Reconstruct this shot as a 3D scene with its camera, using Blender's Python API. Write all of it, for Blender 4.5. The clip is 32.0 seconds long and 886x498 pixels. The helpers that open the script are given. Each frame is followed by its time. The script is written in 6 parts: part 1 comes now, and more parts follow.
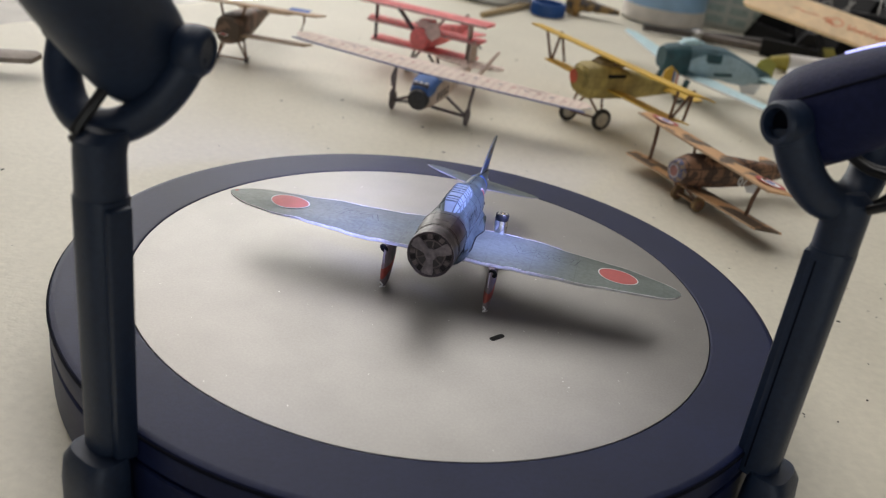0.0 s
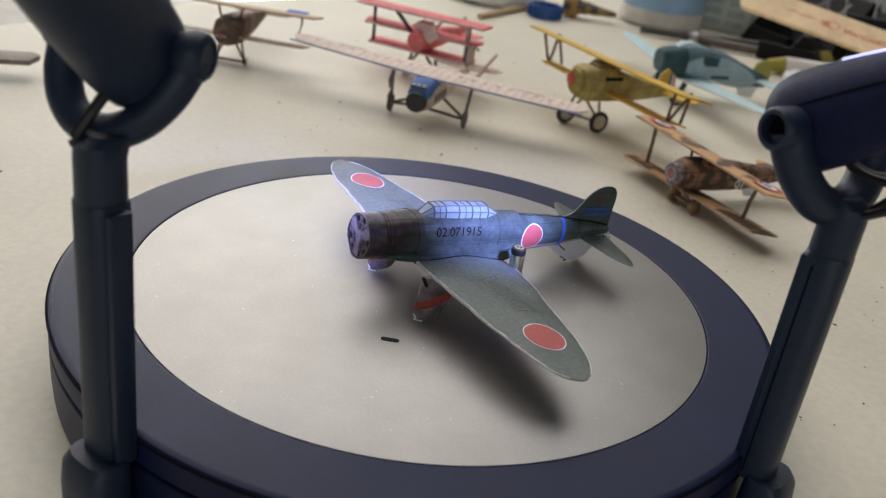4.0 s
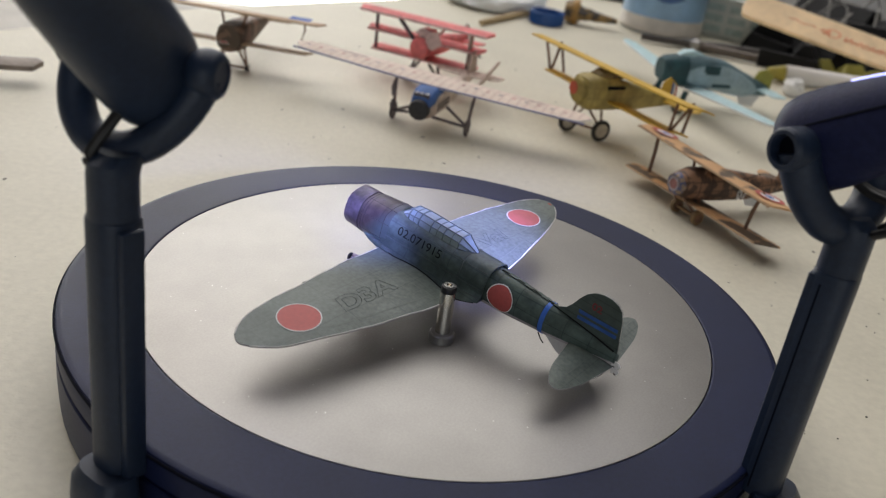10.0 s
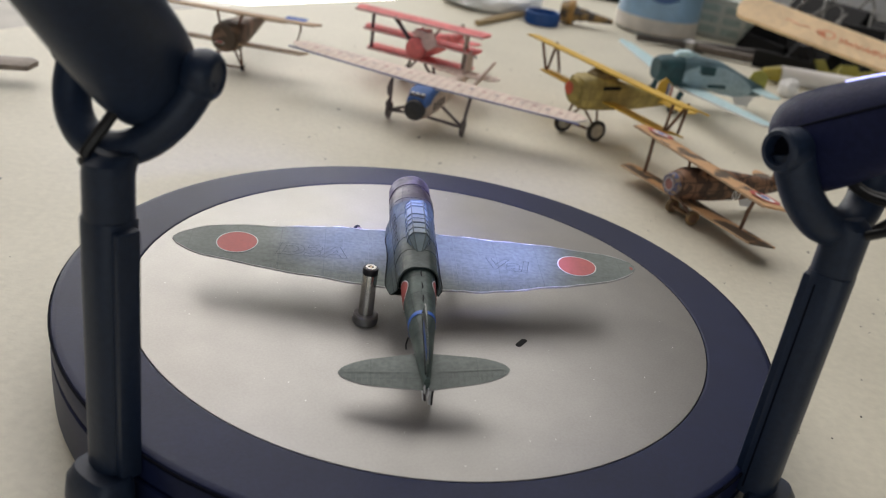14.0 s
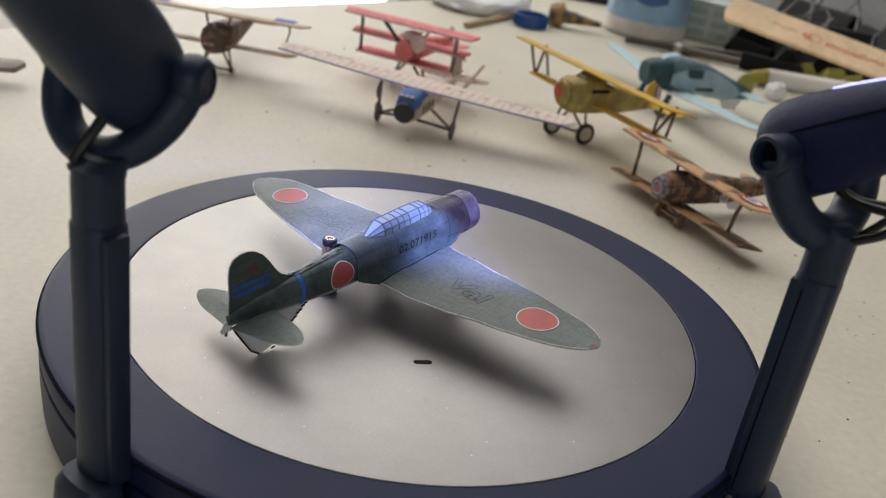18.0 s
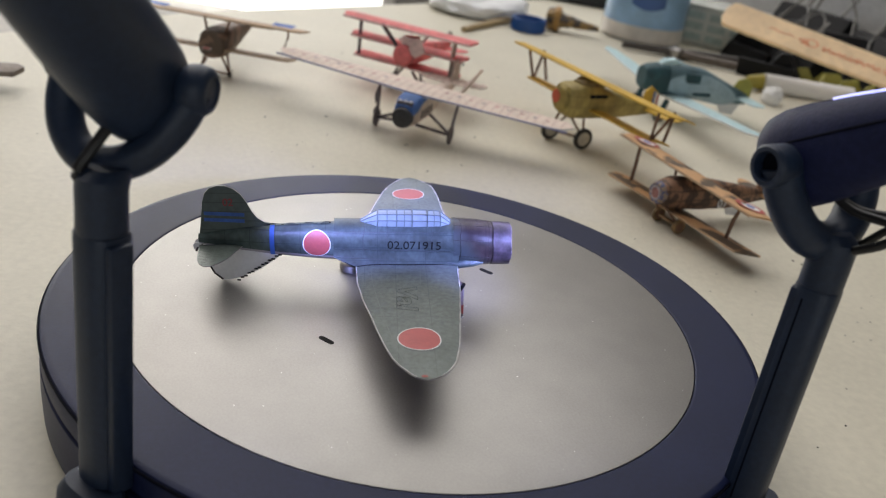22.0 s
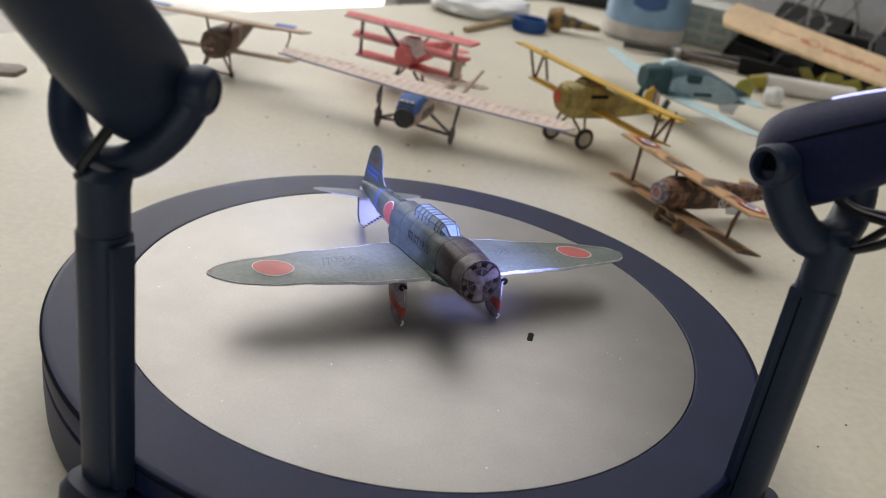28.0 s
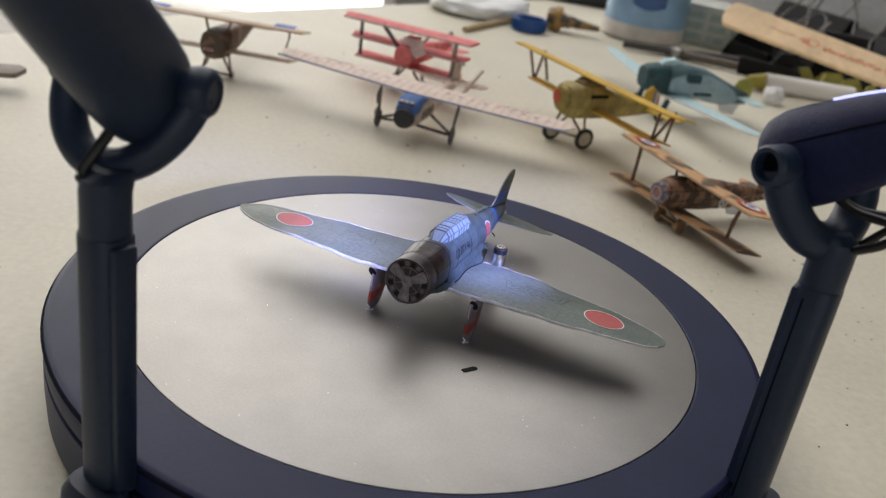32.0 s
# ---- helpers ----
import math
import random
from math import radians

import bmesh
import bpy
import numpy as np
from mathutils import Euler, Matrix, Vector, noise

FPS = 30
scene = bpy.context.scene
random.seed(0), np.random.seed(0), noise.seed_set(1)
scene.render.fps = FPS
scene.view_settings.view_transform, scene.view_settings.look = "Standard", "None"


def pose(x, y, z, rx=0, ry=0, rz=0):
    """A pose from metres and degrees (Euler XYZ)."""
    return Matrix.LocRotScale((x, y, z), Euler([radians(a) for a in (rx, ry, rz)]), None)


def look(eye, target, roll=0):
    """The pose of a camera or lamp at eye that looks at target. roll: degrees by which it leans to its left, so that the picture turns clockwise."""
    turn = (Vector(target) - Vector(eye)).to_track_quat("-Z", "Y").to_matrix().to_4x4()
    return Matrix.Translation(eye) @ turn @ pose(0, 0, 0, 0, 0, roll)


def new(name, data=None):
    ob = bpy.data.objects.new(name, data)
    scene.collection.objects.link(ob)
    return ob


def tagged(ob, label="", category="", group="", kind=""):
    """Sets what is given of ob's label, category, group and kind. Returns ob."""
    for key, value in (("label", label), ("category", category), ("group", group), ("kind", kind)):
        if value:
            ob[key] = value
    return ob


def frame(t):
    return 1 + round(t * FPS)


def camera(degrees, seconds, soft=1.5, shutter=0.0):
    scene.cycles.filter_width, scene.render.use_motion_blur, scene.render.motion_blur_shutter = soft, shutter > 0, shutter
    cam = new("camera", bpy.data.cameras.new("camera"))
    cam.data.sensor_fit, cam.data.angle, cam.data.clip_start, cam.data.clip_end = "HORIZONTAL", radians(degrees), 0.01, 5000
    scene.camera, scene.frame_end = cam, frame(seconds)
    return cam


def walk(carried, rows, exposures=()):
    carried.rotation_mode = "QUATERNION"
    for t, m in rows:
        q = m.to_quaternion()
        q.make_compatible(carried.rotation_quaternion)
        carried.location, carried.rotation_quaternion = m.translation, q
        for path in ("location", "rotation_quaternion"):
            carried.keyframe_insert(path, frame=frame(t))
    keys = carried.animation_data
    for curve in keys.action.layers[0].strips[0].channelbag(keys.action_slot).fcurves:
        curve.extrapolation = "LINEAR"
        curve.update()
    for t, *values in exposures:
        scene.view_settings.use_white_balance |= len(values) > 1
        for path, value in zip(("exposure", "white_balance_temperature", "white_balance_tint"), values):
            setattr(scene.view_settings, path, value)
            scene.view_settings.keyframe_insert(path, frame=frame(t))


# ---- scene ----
EXPOSURE = 0.0
SKYLIGHT_POWER = 74.5
SOUTH_FILL_POWER = 16.5
BACKDROP_GLOW = 2.8
WINDOW_EDGE = -4.0           # right end of the tall north window, in plate radii
LED_POWER = 1.85
LED_GLOW = 12.0
SLOT_TURN = 96.0
LENS = 52.453
PATH = [
    (0, pose(0.00681, -0.21175, 0.11031, 64.187, -7.290, 4.320)),
    (0.5, pose(0.00688, -0.21186, 0.11023, 64.199, -7.321, 4.317)),
    (1, pose(0.00677, -0.21186, 0.11066, 64.237, -7.389, 4.252)),
    (1.5, pose(0.00647, -0.21198, 0.11117, 64.235, -7.392, 4.276)),
    (2, pose(0.00632, -0.21191, 0.11081, 64.238, -7.379, 4.251)),
    (2.5, pose(0.00630, -0.21203, 0.11098, 64.261, -7.408, 4.189)),
    (3, pose(0.00646, -0.21204, 0.11097, 64.258, -7.389, 4.188)),
    (3.5, pose(0.00637, -0.21203, 0.11105, 64.246, -7.415, 4.180)),
    (5.5, pose(0.00573, -0.21174, 0.11175, 64.286, -7.565, 4.169)),
    (6, pose(0.00510, -0.21150, 0.11210, 64.295, -7.568, 4.217)),
    (6.5, pose(0.00499, -0.21149, 0.11213, 64.298, -7.631, 4.223)),
    (7, pose(0.00474, -0.21147, 0.11223, 64.301, -7.581, 4.185)),
    (7.5, pose(0.00455, -0.21176, 0.11255, 64.316, -7.619, 4.171)),
    (8, pose(0.00470, -0.21154, 0.11244, 64.285, -7.651, 4.131)),
    (8.5, pose(0.00484, -0.21165, 0.11257, 64.342, -7.714, 4.119)),
    (9, pose(0.00409, -0.21158, 0.11329, 64.393, -7.829, 4.062)),
    (9.5, pose(0.00370, -0.21139, 0.11354, 64.348, -7.815, 4.127)),
    (10, pose(0.00361, -0.21155, 0.11359, 64.379, -7.810, 4.135)),
    (10.5, pose(0.00379, -0.21149, 0.11333, 64.379, -7.766, 4.126)),
    (11, pose(0.00365, -0.21150, 0.11362, 64.361, -7.829, 4.032)),
    (11.5, pose(0.00390, -0.21155, 0.11353, 64.383, -7.855, 3.967)),
    (12, pose(0.00358, -0.21129, 0.11359, 64.402, -7.896, 3.979)),
    (12.5, pose(0.00338, -0.21147, 0.11367, 64.394, -7.933, 3.986)),
    (13, pose(0.00356, -0.21144, 0.11368, 64.383, -7.895, 3.979)),
    (13.5, pose(0.00333, -0.21139, 0.11351, 64.418, -7.922, 3.947)),
    (14, pose(0.00361, -0.21167, 0.11368, 64.414, -7.951, 3.894)),
    (14.5, pose(0.00374, -0.21178, 0.11356, 64.425, -7.910, 3.796)),
    (16.5, pose(0.00309, -0.21152, 0.11395, 64.455, -8.052, 3.681)),
    (17, pose(0.00292, -0.21157, 0.11414, 64.545, -8.118, 3.545)),
    (17.5, pose(0.00295, -0.21154, 0.11460, 64.535, -8.208, 3.437)),
    (18, pose(0.00319, -0.21166, 0.11442, 64.579, -8.279, 3.234)),
    (18.5, pose(0.00297, -0.21173, 0.11506, 64.657, -8.424, 3.058)),
    (19, pose(0.00257, -0.21164, 0.11522, 64.705, -8.511, 2.971)),
    (19.5, pose(0.00219, -0.21170, 0.11559, 64.725, -8.494, 2.969)),
    (20, pose(0.00231, -0.21163, 0.11509, 64.702, -8.445, 2.971)),
    (20.5, pose(0.00257, -0.21174, 0.11534, 64.694, -8.446, 2.972)),
    (21, pose(0.00242, -0.21171, 0.11514, 64.672, -8.374, 3.016)),
    (21.5, pose(0.00210, -0.21158, 0.11557, 64.695, -8.379, 3.081)),
    (22, pose(0.00189, -0.21171, 0.11564, 64.737, -8.451, 3.026)),
    (22.5, pose(0.00186, -0.21181, 0.11575, 64.713, -8.453, 2.938)),
    (23, pose(0.00223, -0.21178, 0.11529, 64.683, -8.408, 2.950)),
    (23.5, pose(0.00249, -0.21196, 0.11533, 64.666, -8.339, 3.147)),
    (24, pose(0.00239, -0.21198, 0.11549, 64.684, -8.263, 3.263)),
    (24.5, pose(0.00210, -0.21183, 0.11577, 64.682, -8.283, 3.289)),
    (25, pose(0.00200, -0.21200, 0.11601, 64.716, -8.318, 3.256)),
    (25.5, pose(0.00194, -0.21203, 0.11597, 64.715, -8.363, 3.275)),
    (27.5, pose(0.00232, -0.21230, 0.11560, 64.671, -8.356, 3.114)),
    (28, pose(0.00219, -0.21250, 0.11585, 64.747, -8.390, 3.137)),
    (28.5, pose(0.00159, -0.21222, 0.11618, 64.716, -8.394, 3.114)),
    (29, pose(0.00176, -0.21238, 0.11608, 64.745, -8.361, 3.131)),
    (29.5, pose(0.00200, -0.21238, 0.11583, 64.686, -8.366, 3.076)),
    (30, pose(0.00180, -0.21228, 0.11587, 64.698, -8.318, 3.048)),
    (30.5, pose(0.00172, -0.21235, 0.11611, 64.696, -8.378, 3.074)),
    (31, pose(0.00156, -0.21214, 0.11627, 64.733, -8.423, 3.071)),
    (31.5, pose(0.00147, -0.21221, 0.11638, 64.735, -8.427, 3.066)),
    (32, pose(0.00167, -0.21230, 0.11606, 64.727, -8.331, 3.047)),
]

cam = camera(LENS, 32.0, soft=1.15)
cam.data.dof.use_dof, cam.data.dof.focus_distance, cam.data.dof.aperture_fstop = True, 0.228, 22.0
walk(cam, PATH, [(0, EXPOSURE), (32, EXPOSURE)])

U = 0.075                    # radius of the metal plate in metres; the plan is drawn in plate radii
TURN = -11.404               # degrees a second, clockwise from above
TABLE = -0.306               # table top, below the plate's face


# ---- world and light ----
world = bpy.data.worlds.new("world")
scene.world = world
world.use_nodes = True
wn, wl = world.node_tree.nodes, world.node_tree.links
sky = wn.new("ShaderNodeTexSky")
sky.sky_type, sky.sun_disc = "NISHITA", False
sky.sun_elevation, sky.sun_rotation = radians(38), radians(-50)
wl.new(sky.outputs[0], wn["Background"].inputs[0])
wn["Background"].inputs[1].default_value = 0.10


def lamp(name, kind, energy, colour, m, **more):
    data = bpy.data.lights.new(name, kind)
    data.energy, data.color = energy, colour
    for k, v in more.items():
        if k == "size":
            data.size = v
        if k == "size_y":
            data.shape, data.size_y = "RECTANGLE", v
        if k == "spot":
            data.spot_size, data.spot_blend = radians(v), 0.85
        if k == "radius":
            data.shadow_soft_size = v
    ob = new(name, data)
    ob.matrix_world = m
    return ob


def at(x, y, z):
    return Vector((x, y, z)) * U


# daylight through the roof window over the table, and added fill light from an unseen south opening
SKYLIGHT = (-10.0, 26.0, 25.9)
ROOF_HALF = (26.0, 23.0)     # half the size of the roof window
lamp("skylight_daylight", "AREA", SKYLIGHT_POWER, (1.0, 0.928, 0.830), Matrix.Translation(at(*SKYLIGHT)), size=2 * ROOF_HALF[0] * U, size_y=2 * ROOF_HALF[1] * U)
lamp("south_fill_light", "AREA", SOUTH_FILL_POWER, (1.0, 0.95, 0.88), look(at(5, -47.8, 11.5), at(5, 0, 11.5)), size=50 * U, size_y=19 * U)

# ---- materials ----
def mat(name, colour, rough=0.6, metal=0.0, grain=0.0, grain_scale=400.0, bump=0.0, bump_scale=600.0, spec=0.5, coat=0.0, blotch=0.0, blotch_scale=30.0,
        emit=None, power=0.0):
    """Principled surface with fine grain, slow blotches and fine relief, in object space (metres)."""
    m = bpy.data.materials.new(name)
    m.use_nodes = True
    n, l = m.node_tree.nodes, m.node_tree.links
    b = n["Principled BSDF"]
    b.inputs["Base Color"].default_value = (*colour, 1)
    b.inputs["Roughness"].default_value = rough
    b.inputs["Metallic"].default_value = metal
    b.inputs["Specular IOR Level"].default_value = spec
    b.inputs["Coat Weight"].default_value = coat
    tc = n.new("ShaderNodeTexCoord")
    last = None
    if grain or blotch:
        mix = None
        src = None
        for amount, scale in ((blotch, blotch_scale), (grain, grain_scale)):
            if not amount:
                continue
            tex = n.new("ShaderNodeTexNoise")
            tex.inputs["Scale"].default_value = scale
            tex.inputs["Detail"].default_value = 4
            l.new(tc.outputs["Object"], tex.inputs["Vector"])
            ramp = n.new("ShaderNodeMapRange")
            ramp.inputs["From Min"].default_value, ramp.inputs["From Max"].default_value = 0.3, 0.7
            ramp.inputs["To Min"].default_value, ramp.inputs["To Max"].default_value = 1 - amount, 1 + amount
            l.new(tex.outputs["Fac"], ramp.inputs["Value"])
            mul = n.new("ShaderNodeVectorMath")
            mul.operation = "SCALE"
            if src is None:
                mul.inputs[0].default_value = colour
            else:
                l.new(src, mul.inputs[0])
            l.new(ramp.outputs[0], mul.inputs["Scale"])
            src = mul.outputs[0]
        l.new(src, b.inputs["Base Color"])
    if bump:
        tex = n.new("ShaderNodeTexNoise")
        tex.inputs["Scale"].default_value = bump_scale
        tex.inputs["Detail"].default_value = 3
        l.new(tc.outputs["Object"], tex.inputs["Vector"])
        bp = n.new("ShaderNodeBump")
        bp.inputs["Strength"].default_value = bump
        bp.inputs["Distance"].default_value = 0.0004
        l.new(tex.outputs["Fac"], bp.inputs["Height"])
        l.new(bp.outputs[0], b.inputs["Normal"])
    if emit:
        b.inputs["Emission Color"].default_value = (*emit, 1)
        b.inputs["Emission Strength"].default_value = power
    return m


def lined(m, axes, pitch, width, depth, strength=0.35):
    """Printed panel lines: thin darker lines every pitch metres along each object axis named."""
    n, l = m.node_tree.nodes, m.node_tree.links
    b = n["Principled BSDF"]
    tc = n.new("ShaderNodeTexCoord")
    sep = n.new("ShaderNodeSeparateXYZ")
    l.new(tc.outputs["Object"], sep.inputs[0])
    dark = None
    for ax, p in zip(axes, pitch):
        pp = n.new("ShaderNodeMath")
        pp.operation = "PINGPONG"
        l.new(sep.outputs["XYZ".index(ax)], pp.inputs[0])
        pp.inputs[1].default_value = p / 2
        lt = n.new("ShaderNodeMath")
        lt.operation = "LESS_THAN"
        l.new(pp.outputs[0], lt.inputs[0])
        lt.inputs[1].default_value = width / 2
        if dark is None:
            dark = lt.outputs[0]
        else:
            mx = n.new("ShaderNodeMath")
            mx.operation = "MAXIMUM"
            l.new(dark, mx.inputs[0])
            l.new(lt.outputs[0], mx.inputs[1])
            dark = mx.outputs[0]
    mix = n.new("ShaderNodeMix")
    mix.data_type = "RGBA"
    fac = n.new("ShaderNodeMath")
    fac.operation = "MULTIPLY"
    l.new(dark, fac.inputs[0])
    fac.inputs[1].default_value = strength
    l.new(fac.outputs[0], mix.inputs[0])
    links = b.inputs["Base Color"].links
    if links:
        l.new(links[0].from_socket, mix.inputs[6])
    else:
        mix.inputs[6].default_value = b.inputs["Base Color"].default_value
    mix.inputs[7].default_value = (*depth, 1)
    l.new(mix.outputs[2], b.inputs["Base Color"])
    return m


NAVY = mat("navy_plastic", (0.0100, 0.0155, 0.053), 0.42, spec=0.19, grain=0.12, grain_scale=900, bump=0.15, bump_scale=2500, blotch=0.12, blotch_scale=60)
# same plastic as NAVY; the posts' teal daylight sheen is put into this colour
NAVY_LIT = mat("navy_plastic_lit", (0.0140, 0.0250, 0.053), 0.42, spec=0.35, grain=0.12, grain_scale=900, bump=0.15, bump_scale=2500, blotch=0.12, blotch_scale=60)
# same plastic for the right head, its weaker sheen put into the colour
NAVY_SHADED = mat("navy_plastic_shaded", (0.0125, 0.0170, 0.058), 0.52, spec=0.15, grain=0.14, grain_scale=800, bump=0.3, bump_scale=1500, blotch=0.15, blotch_scale=70)
# near-black navy: shade inside grooves, holes and seams, given as a colour
RECESS_SHADE = mat("navy_recess_shade", (0.003, 0.004, 0.010), 0.8, spec=0.1)
PLATE = mat("satin_aluminium", (0.392, 0.381, 0.361), 0.51, metal=0.94, grain=0.05, grain_scale=1900, bump=0.03, bump_scale=3200, blotch=0.05, blotch_scale=70)
STEEL = mat("bright_steel", (0.62, 0.60, 0.56), 0.22, metal=1.0, grain=0.06, grain_scale=700)
STEEL_DULL = mat("dull_steel", (0.32, 0.31, 0.30), 0.4, metal=0.9, grain=0.15, grain_scale=500)
BLACK = mat("black_plastic", (0.010, 0.010, 0.012), 0.4, grain=0.2, grain_scale=600)
CLIP_BLACK = mat("black_lacquer", (0.006, 0.006, 0.007), 0.6, spec=0.2, grain=0.2, grain_scale=600)
WIRE = mat("grey_wire", (0.20, 0.195, 0.185), 0.45, metal=0.6, grain=0.1)
SLOT = mat("slot_dark", (0.003, 0.003, 0.003), 0.9)
TABLETOP = mat("cream_table_plastic", (0.64, 0.605, 0.492), 0.5, grain=0.05, grain_scale=350, bump=0.6, bump_scale=620, blotch=0.05, blotch_scale=14)
CRUMB = mat("dark_crumbs", (0.04, 0.035, 0.03), 0.9)
PAPER = mat("white_card", (0.78, 0.77, 0.76), 0.75, grain=0.04, grain_scale=900, bump=0.1, bump_scale=1500)
GREEN = lined(mat("green_printed_paper", (0.116, 0.143, 0.127), 0.45, grain=0.22, grain_scale=900, bump=0.2, bump_scale=700, blotch=0.12, blotch_scale=140), "XY", (0.0112, 0.0079), 0.0002, (0.06, 0.077, 0.069), 0.5)
FUSE = lined(mat("fuselage_printed_paper", (0.058, 0.080, 0.075), 0.40, spec=0.36, grain=0.2, grain_scale=800, bump=0.5, bump_scale=300, blotch=0.42, blotch_scale=150), "YZ", (0.0125, 0.0034), 0.0002, (0.025, 0.04, 0.046), 0.5)
BOOM = lined(mat("tail_boom_printed_paper", (0.070, 0.097, 0.088), 0.43, spec=0.30, grain=0.18, grain_scale=700, bump=0.45, bump_scale=320, blotch=0.45, blotch_scale=160), "YZ", (0.0065, 0.0031), 0.0002, (0.02, 0.03, 0.034), 0.5)
FINGREEN = lined(mat("tail_printed_paper", (0.066, 0.090, 0.080), 0.5, grain=0.15, grain_scale=700, bump=0.1, bump_scale=900, blotch=0.15, blotch_scale=150), "Z", (0.0024,), 0.00025, (0.02, 0.028, 0.026), 0.5)
COWL = lined(mat("cowling_printed_paper", (0.034, 0.0235, 0.0235), 0.33, spec=0.38, grain=0.3, grain_scale=500, bump=0.4, bump_scale=300, blotch=0.7, blotch_scale=170), "Y", (0.0052,), 0.0004, (0.018, 0.013, 0.015), 0.6)


def blended(m, other, axis, start, end, slope=0.0, wobble=0.0):
    """Print m's colour over into another along an object axis (plate radii), with an oblique, uneven border."""
    n, l = m.node_tree.nodes, m.node_tree.links
    b = n["Principled BSDF"]
    tc, sep, tex = n.new("ShaderNodeTexCoord"), n.new("ShaderNodeSeparateXYZ"), n.new("ShaderNodeTexNoise")
    l.new(tc.outputs["Object"], sep.inputs[0])
    l.new(tc.outputs["Object"], tex.inputs["Vector"])
    tex.inputs["Scale"].default_value = 260
    lean, add, ramp, mix = n.new("ShaderNodeMath"), n.new("ShaderNodeMath"), n.new("ShaderNodeMapRange"), n.new("ShaderNodeMix")
    lean.operation, add.operation = "MULTIPLY_ADD", "MULTIPLY_ADD"
    l.new(sep.outputs["Z"], lean.inputs[0])
    lean.inputs[1].default_value = slope
    l.new(sep.outputs["XYZ".index(axis)], lean.inputs[2])
    l.new(tex.outputs["Fac"], add.inputs[0])
    add.inputs[1].default_value = wobble * U
    l.new(lean.outputs[0], add.inputs[2])
    l.new(add.outputs[0], ramp.inputs["Value"])
    ramp.inputs["From Min"].default_value, ramp.inputs["From Max"].default_value = start * U, end * U
    mix.data_type = "RGBA"
    links = b.inputs["Base Color"].links
    if links:
        l.new(links[0].from_socket, mix.inputs[6])
    else:
        mix.inputs[6].default_value = b.inputs["Base Color"].default_value
    mix.inputs[7].default_value = (*other, 1)
    l.new(ramp.outputs[0], mix.inputs[0])
    l.new(mix.outputs[2], b.inputs["Base Color"])
    return m


blended(COWL, (0.050, 0.066, 0.066), "Y", -0.165, -0.095, slope=-0.75, wobble=0.05)
ENGINE_PALE = mat("engine_brown_print", (0.140, 0.108, 0.106), 0.6, grain=0.25, grain_scale=900, blotch=0.3, blotch_scale=420)
COWL_LINE = mat("dark_brown_ink", (0.014, 0.010, 0.012), 0.5, spec=0.3)
COWL_RING = mat("purplish_printed_paper", (0.056, 0.043, 0.051), 0.38, grain=0.35, grain_scale=700, bump=0.5, bump_scale=420, blotch=0.55, blotch_scale=330)
ENGINE = mat("engine_print", (0.052, 0.041, 0.042), 0.55, grain=0.2, grain_scale=800)
ENGINE_GREY = mat("engine_grey_print", (0.205, 0.170, 0.174), 0.6, grain=0.25, grain_scale=900, blotch=0.35, blotch_scale=420)
DARK_RED = mat("dark_red_print", (0.33, 0.058, 0.038), 0.55, grain=0.2, grain_scale=600, blotch=0.3, blotch_scale=200)
SPAT = mat("spat_paper", (0.20, 0.155, 0.165), 0.55, grain=0.25, grain_scale=600, blotch=0.55, blotch_scale=260, bump=0.6, bump_scale=300)
RED = mat("red_print", (0.46, 0.090, 0.082), 0.5, grain=0.08, grain_scale=900, blotch=0.06, blotch_scale=150)
BLUE = mat("blue_print", (0.04, 0.145, 0.56), 0.5, grain=0.08, grain_scale=900)
FIN_BLUE = mat("faded_blue_print", (0.032, 0.100, 0.36), 0.5, grain=0.15, grain_scale=900, blotch=0.2, blotch_scale=220)
INK = mat("black_ink", (0.008, 0.008, 0.010), 0.6, spec=0.15)
RIB_INK = mat("faint_grey_ink", (0.135, 0.162, 0.145), 0.45)
OUTLINE = mat("grey_ink", (0.046, 0.058, 0.058), 0.6)
CUT_EDGE = mat("cut_card_edge", (0.60, 0.59, 0.57), 0.8, grain=0.12, grain_scale=700, blotch=0.15, blotch_scale=300)
BELLY = mat("pale_lilac_paper", (0.40, 0.37, 0.39), 0.6, grain=0.1, grain_scale=700, blotch=0.25, blotch_scale=160)
GLAZING = mat("canopy_print", (0.215, 0.270, 0.280), 0.35, grain=0.08, grain_scale=600)
GLAZE_BAR = mat("canopy_bars", (0.10, 0.13, 0.13), 0.5)
LED_SEAM = mat("led_seam", (0.6, 0.65, 0.9), 0.3, emit=(0.45, 0.47, 1.0), power=2.2)
LED = mat("led_lens", (0.8, 0.85, 1.0), 0.3, emit=(0.42, 0.48, 1.0), power=LED_GLOW)

# ---- mesh helpers; all take plate radii ----
def part(name, bm, material, parent, label="", smooth=True, m=None):
    data = bpy.data.meshes.new(name)
    bmesh.ops.scale(bm, vec=(U, U, U), verts=bm.verts)
    bm.to_mesh(data)
    bm.free()
    for mt in (material if isinstance(material, (list, tuple)) else [material]):
        data.materials.append(mt)
    if smooth:
        data.shade_smooth()
        if smooth is True:
            data.set_sharp_from_angle(angle=radians(35))
    ob = new(name, data)
    if parent is not None:
        ob.parent = parent
    if m is not None:
        ob.matrix_basis = Matrix.Translation(m.translation * U) @ m.to_3x3().to_4x4()
    if label:
        ob["label"] = label
    return ob


def thing(name, label, category, m=None, group="", kind=""):
    ob = new(name)
    ob.empty_display_size = 0.01
    if m is not None:
        ob.matrix_basis = Matrix.Translation(m.translation * U) @ m.to_3x3().to_4x4()
    return tagged(ob, label, category, group, kind)


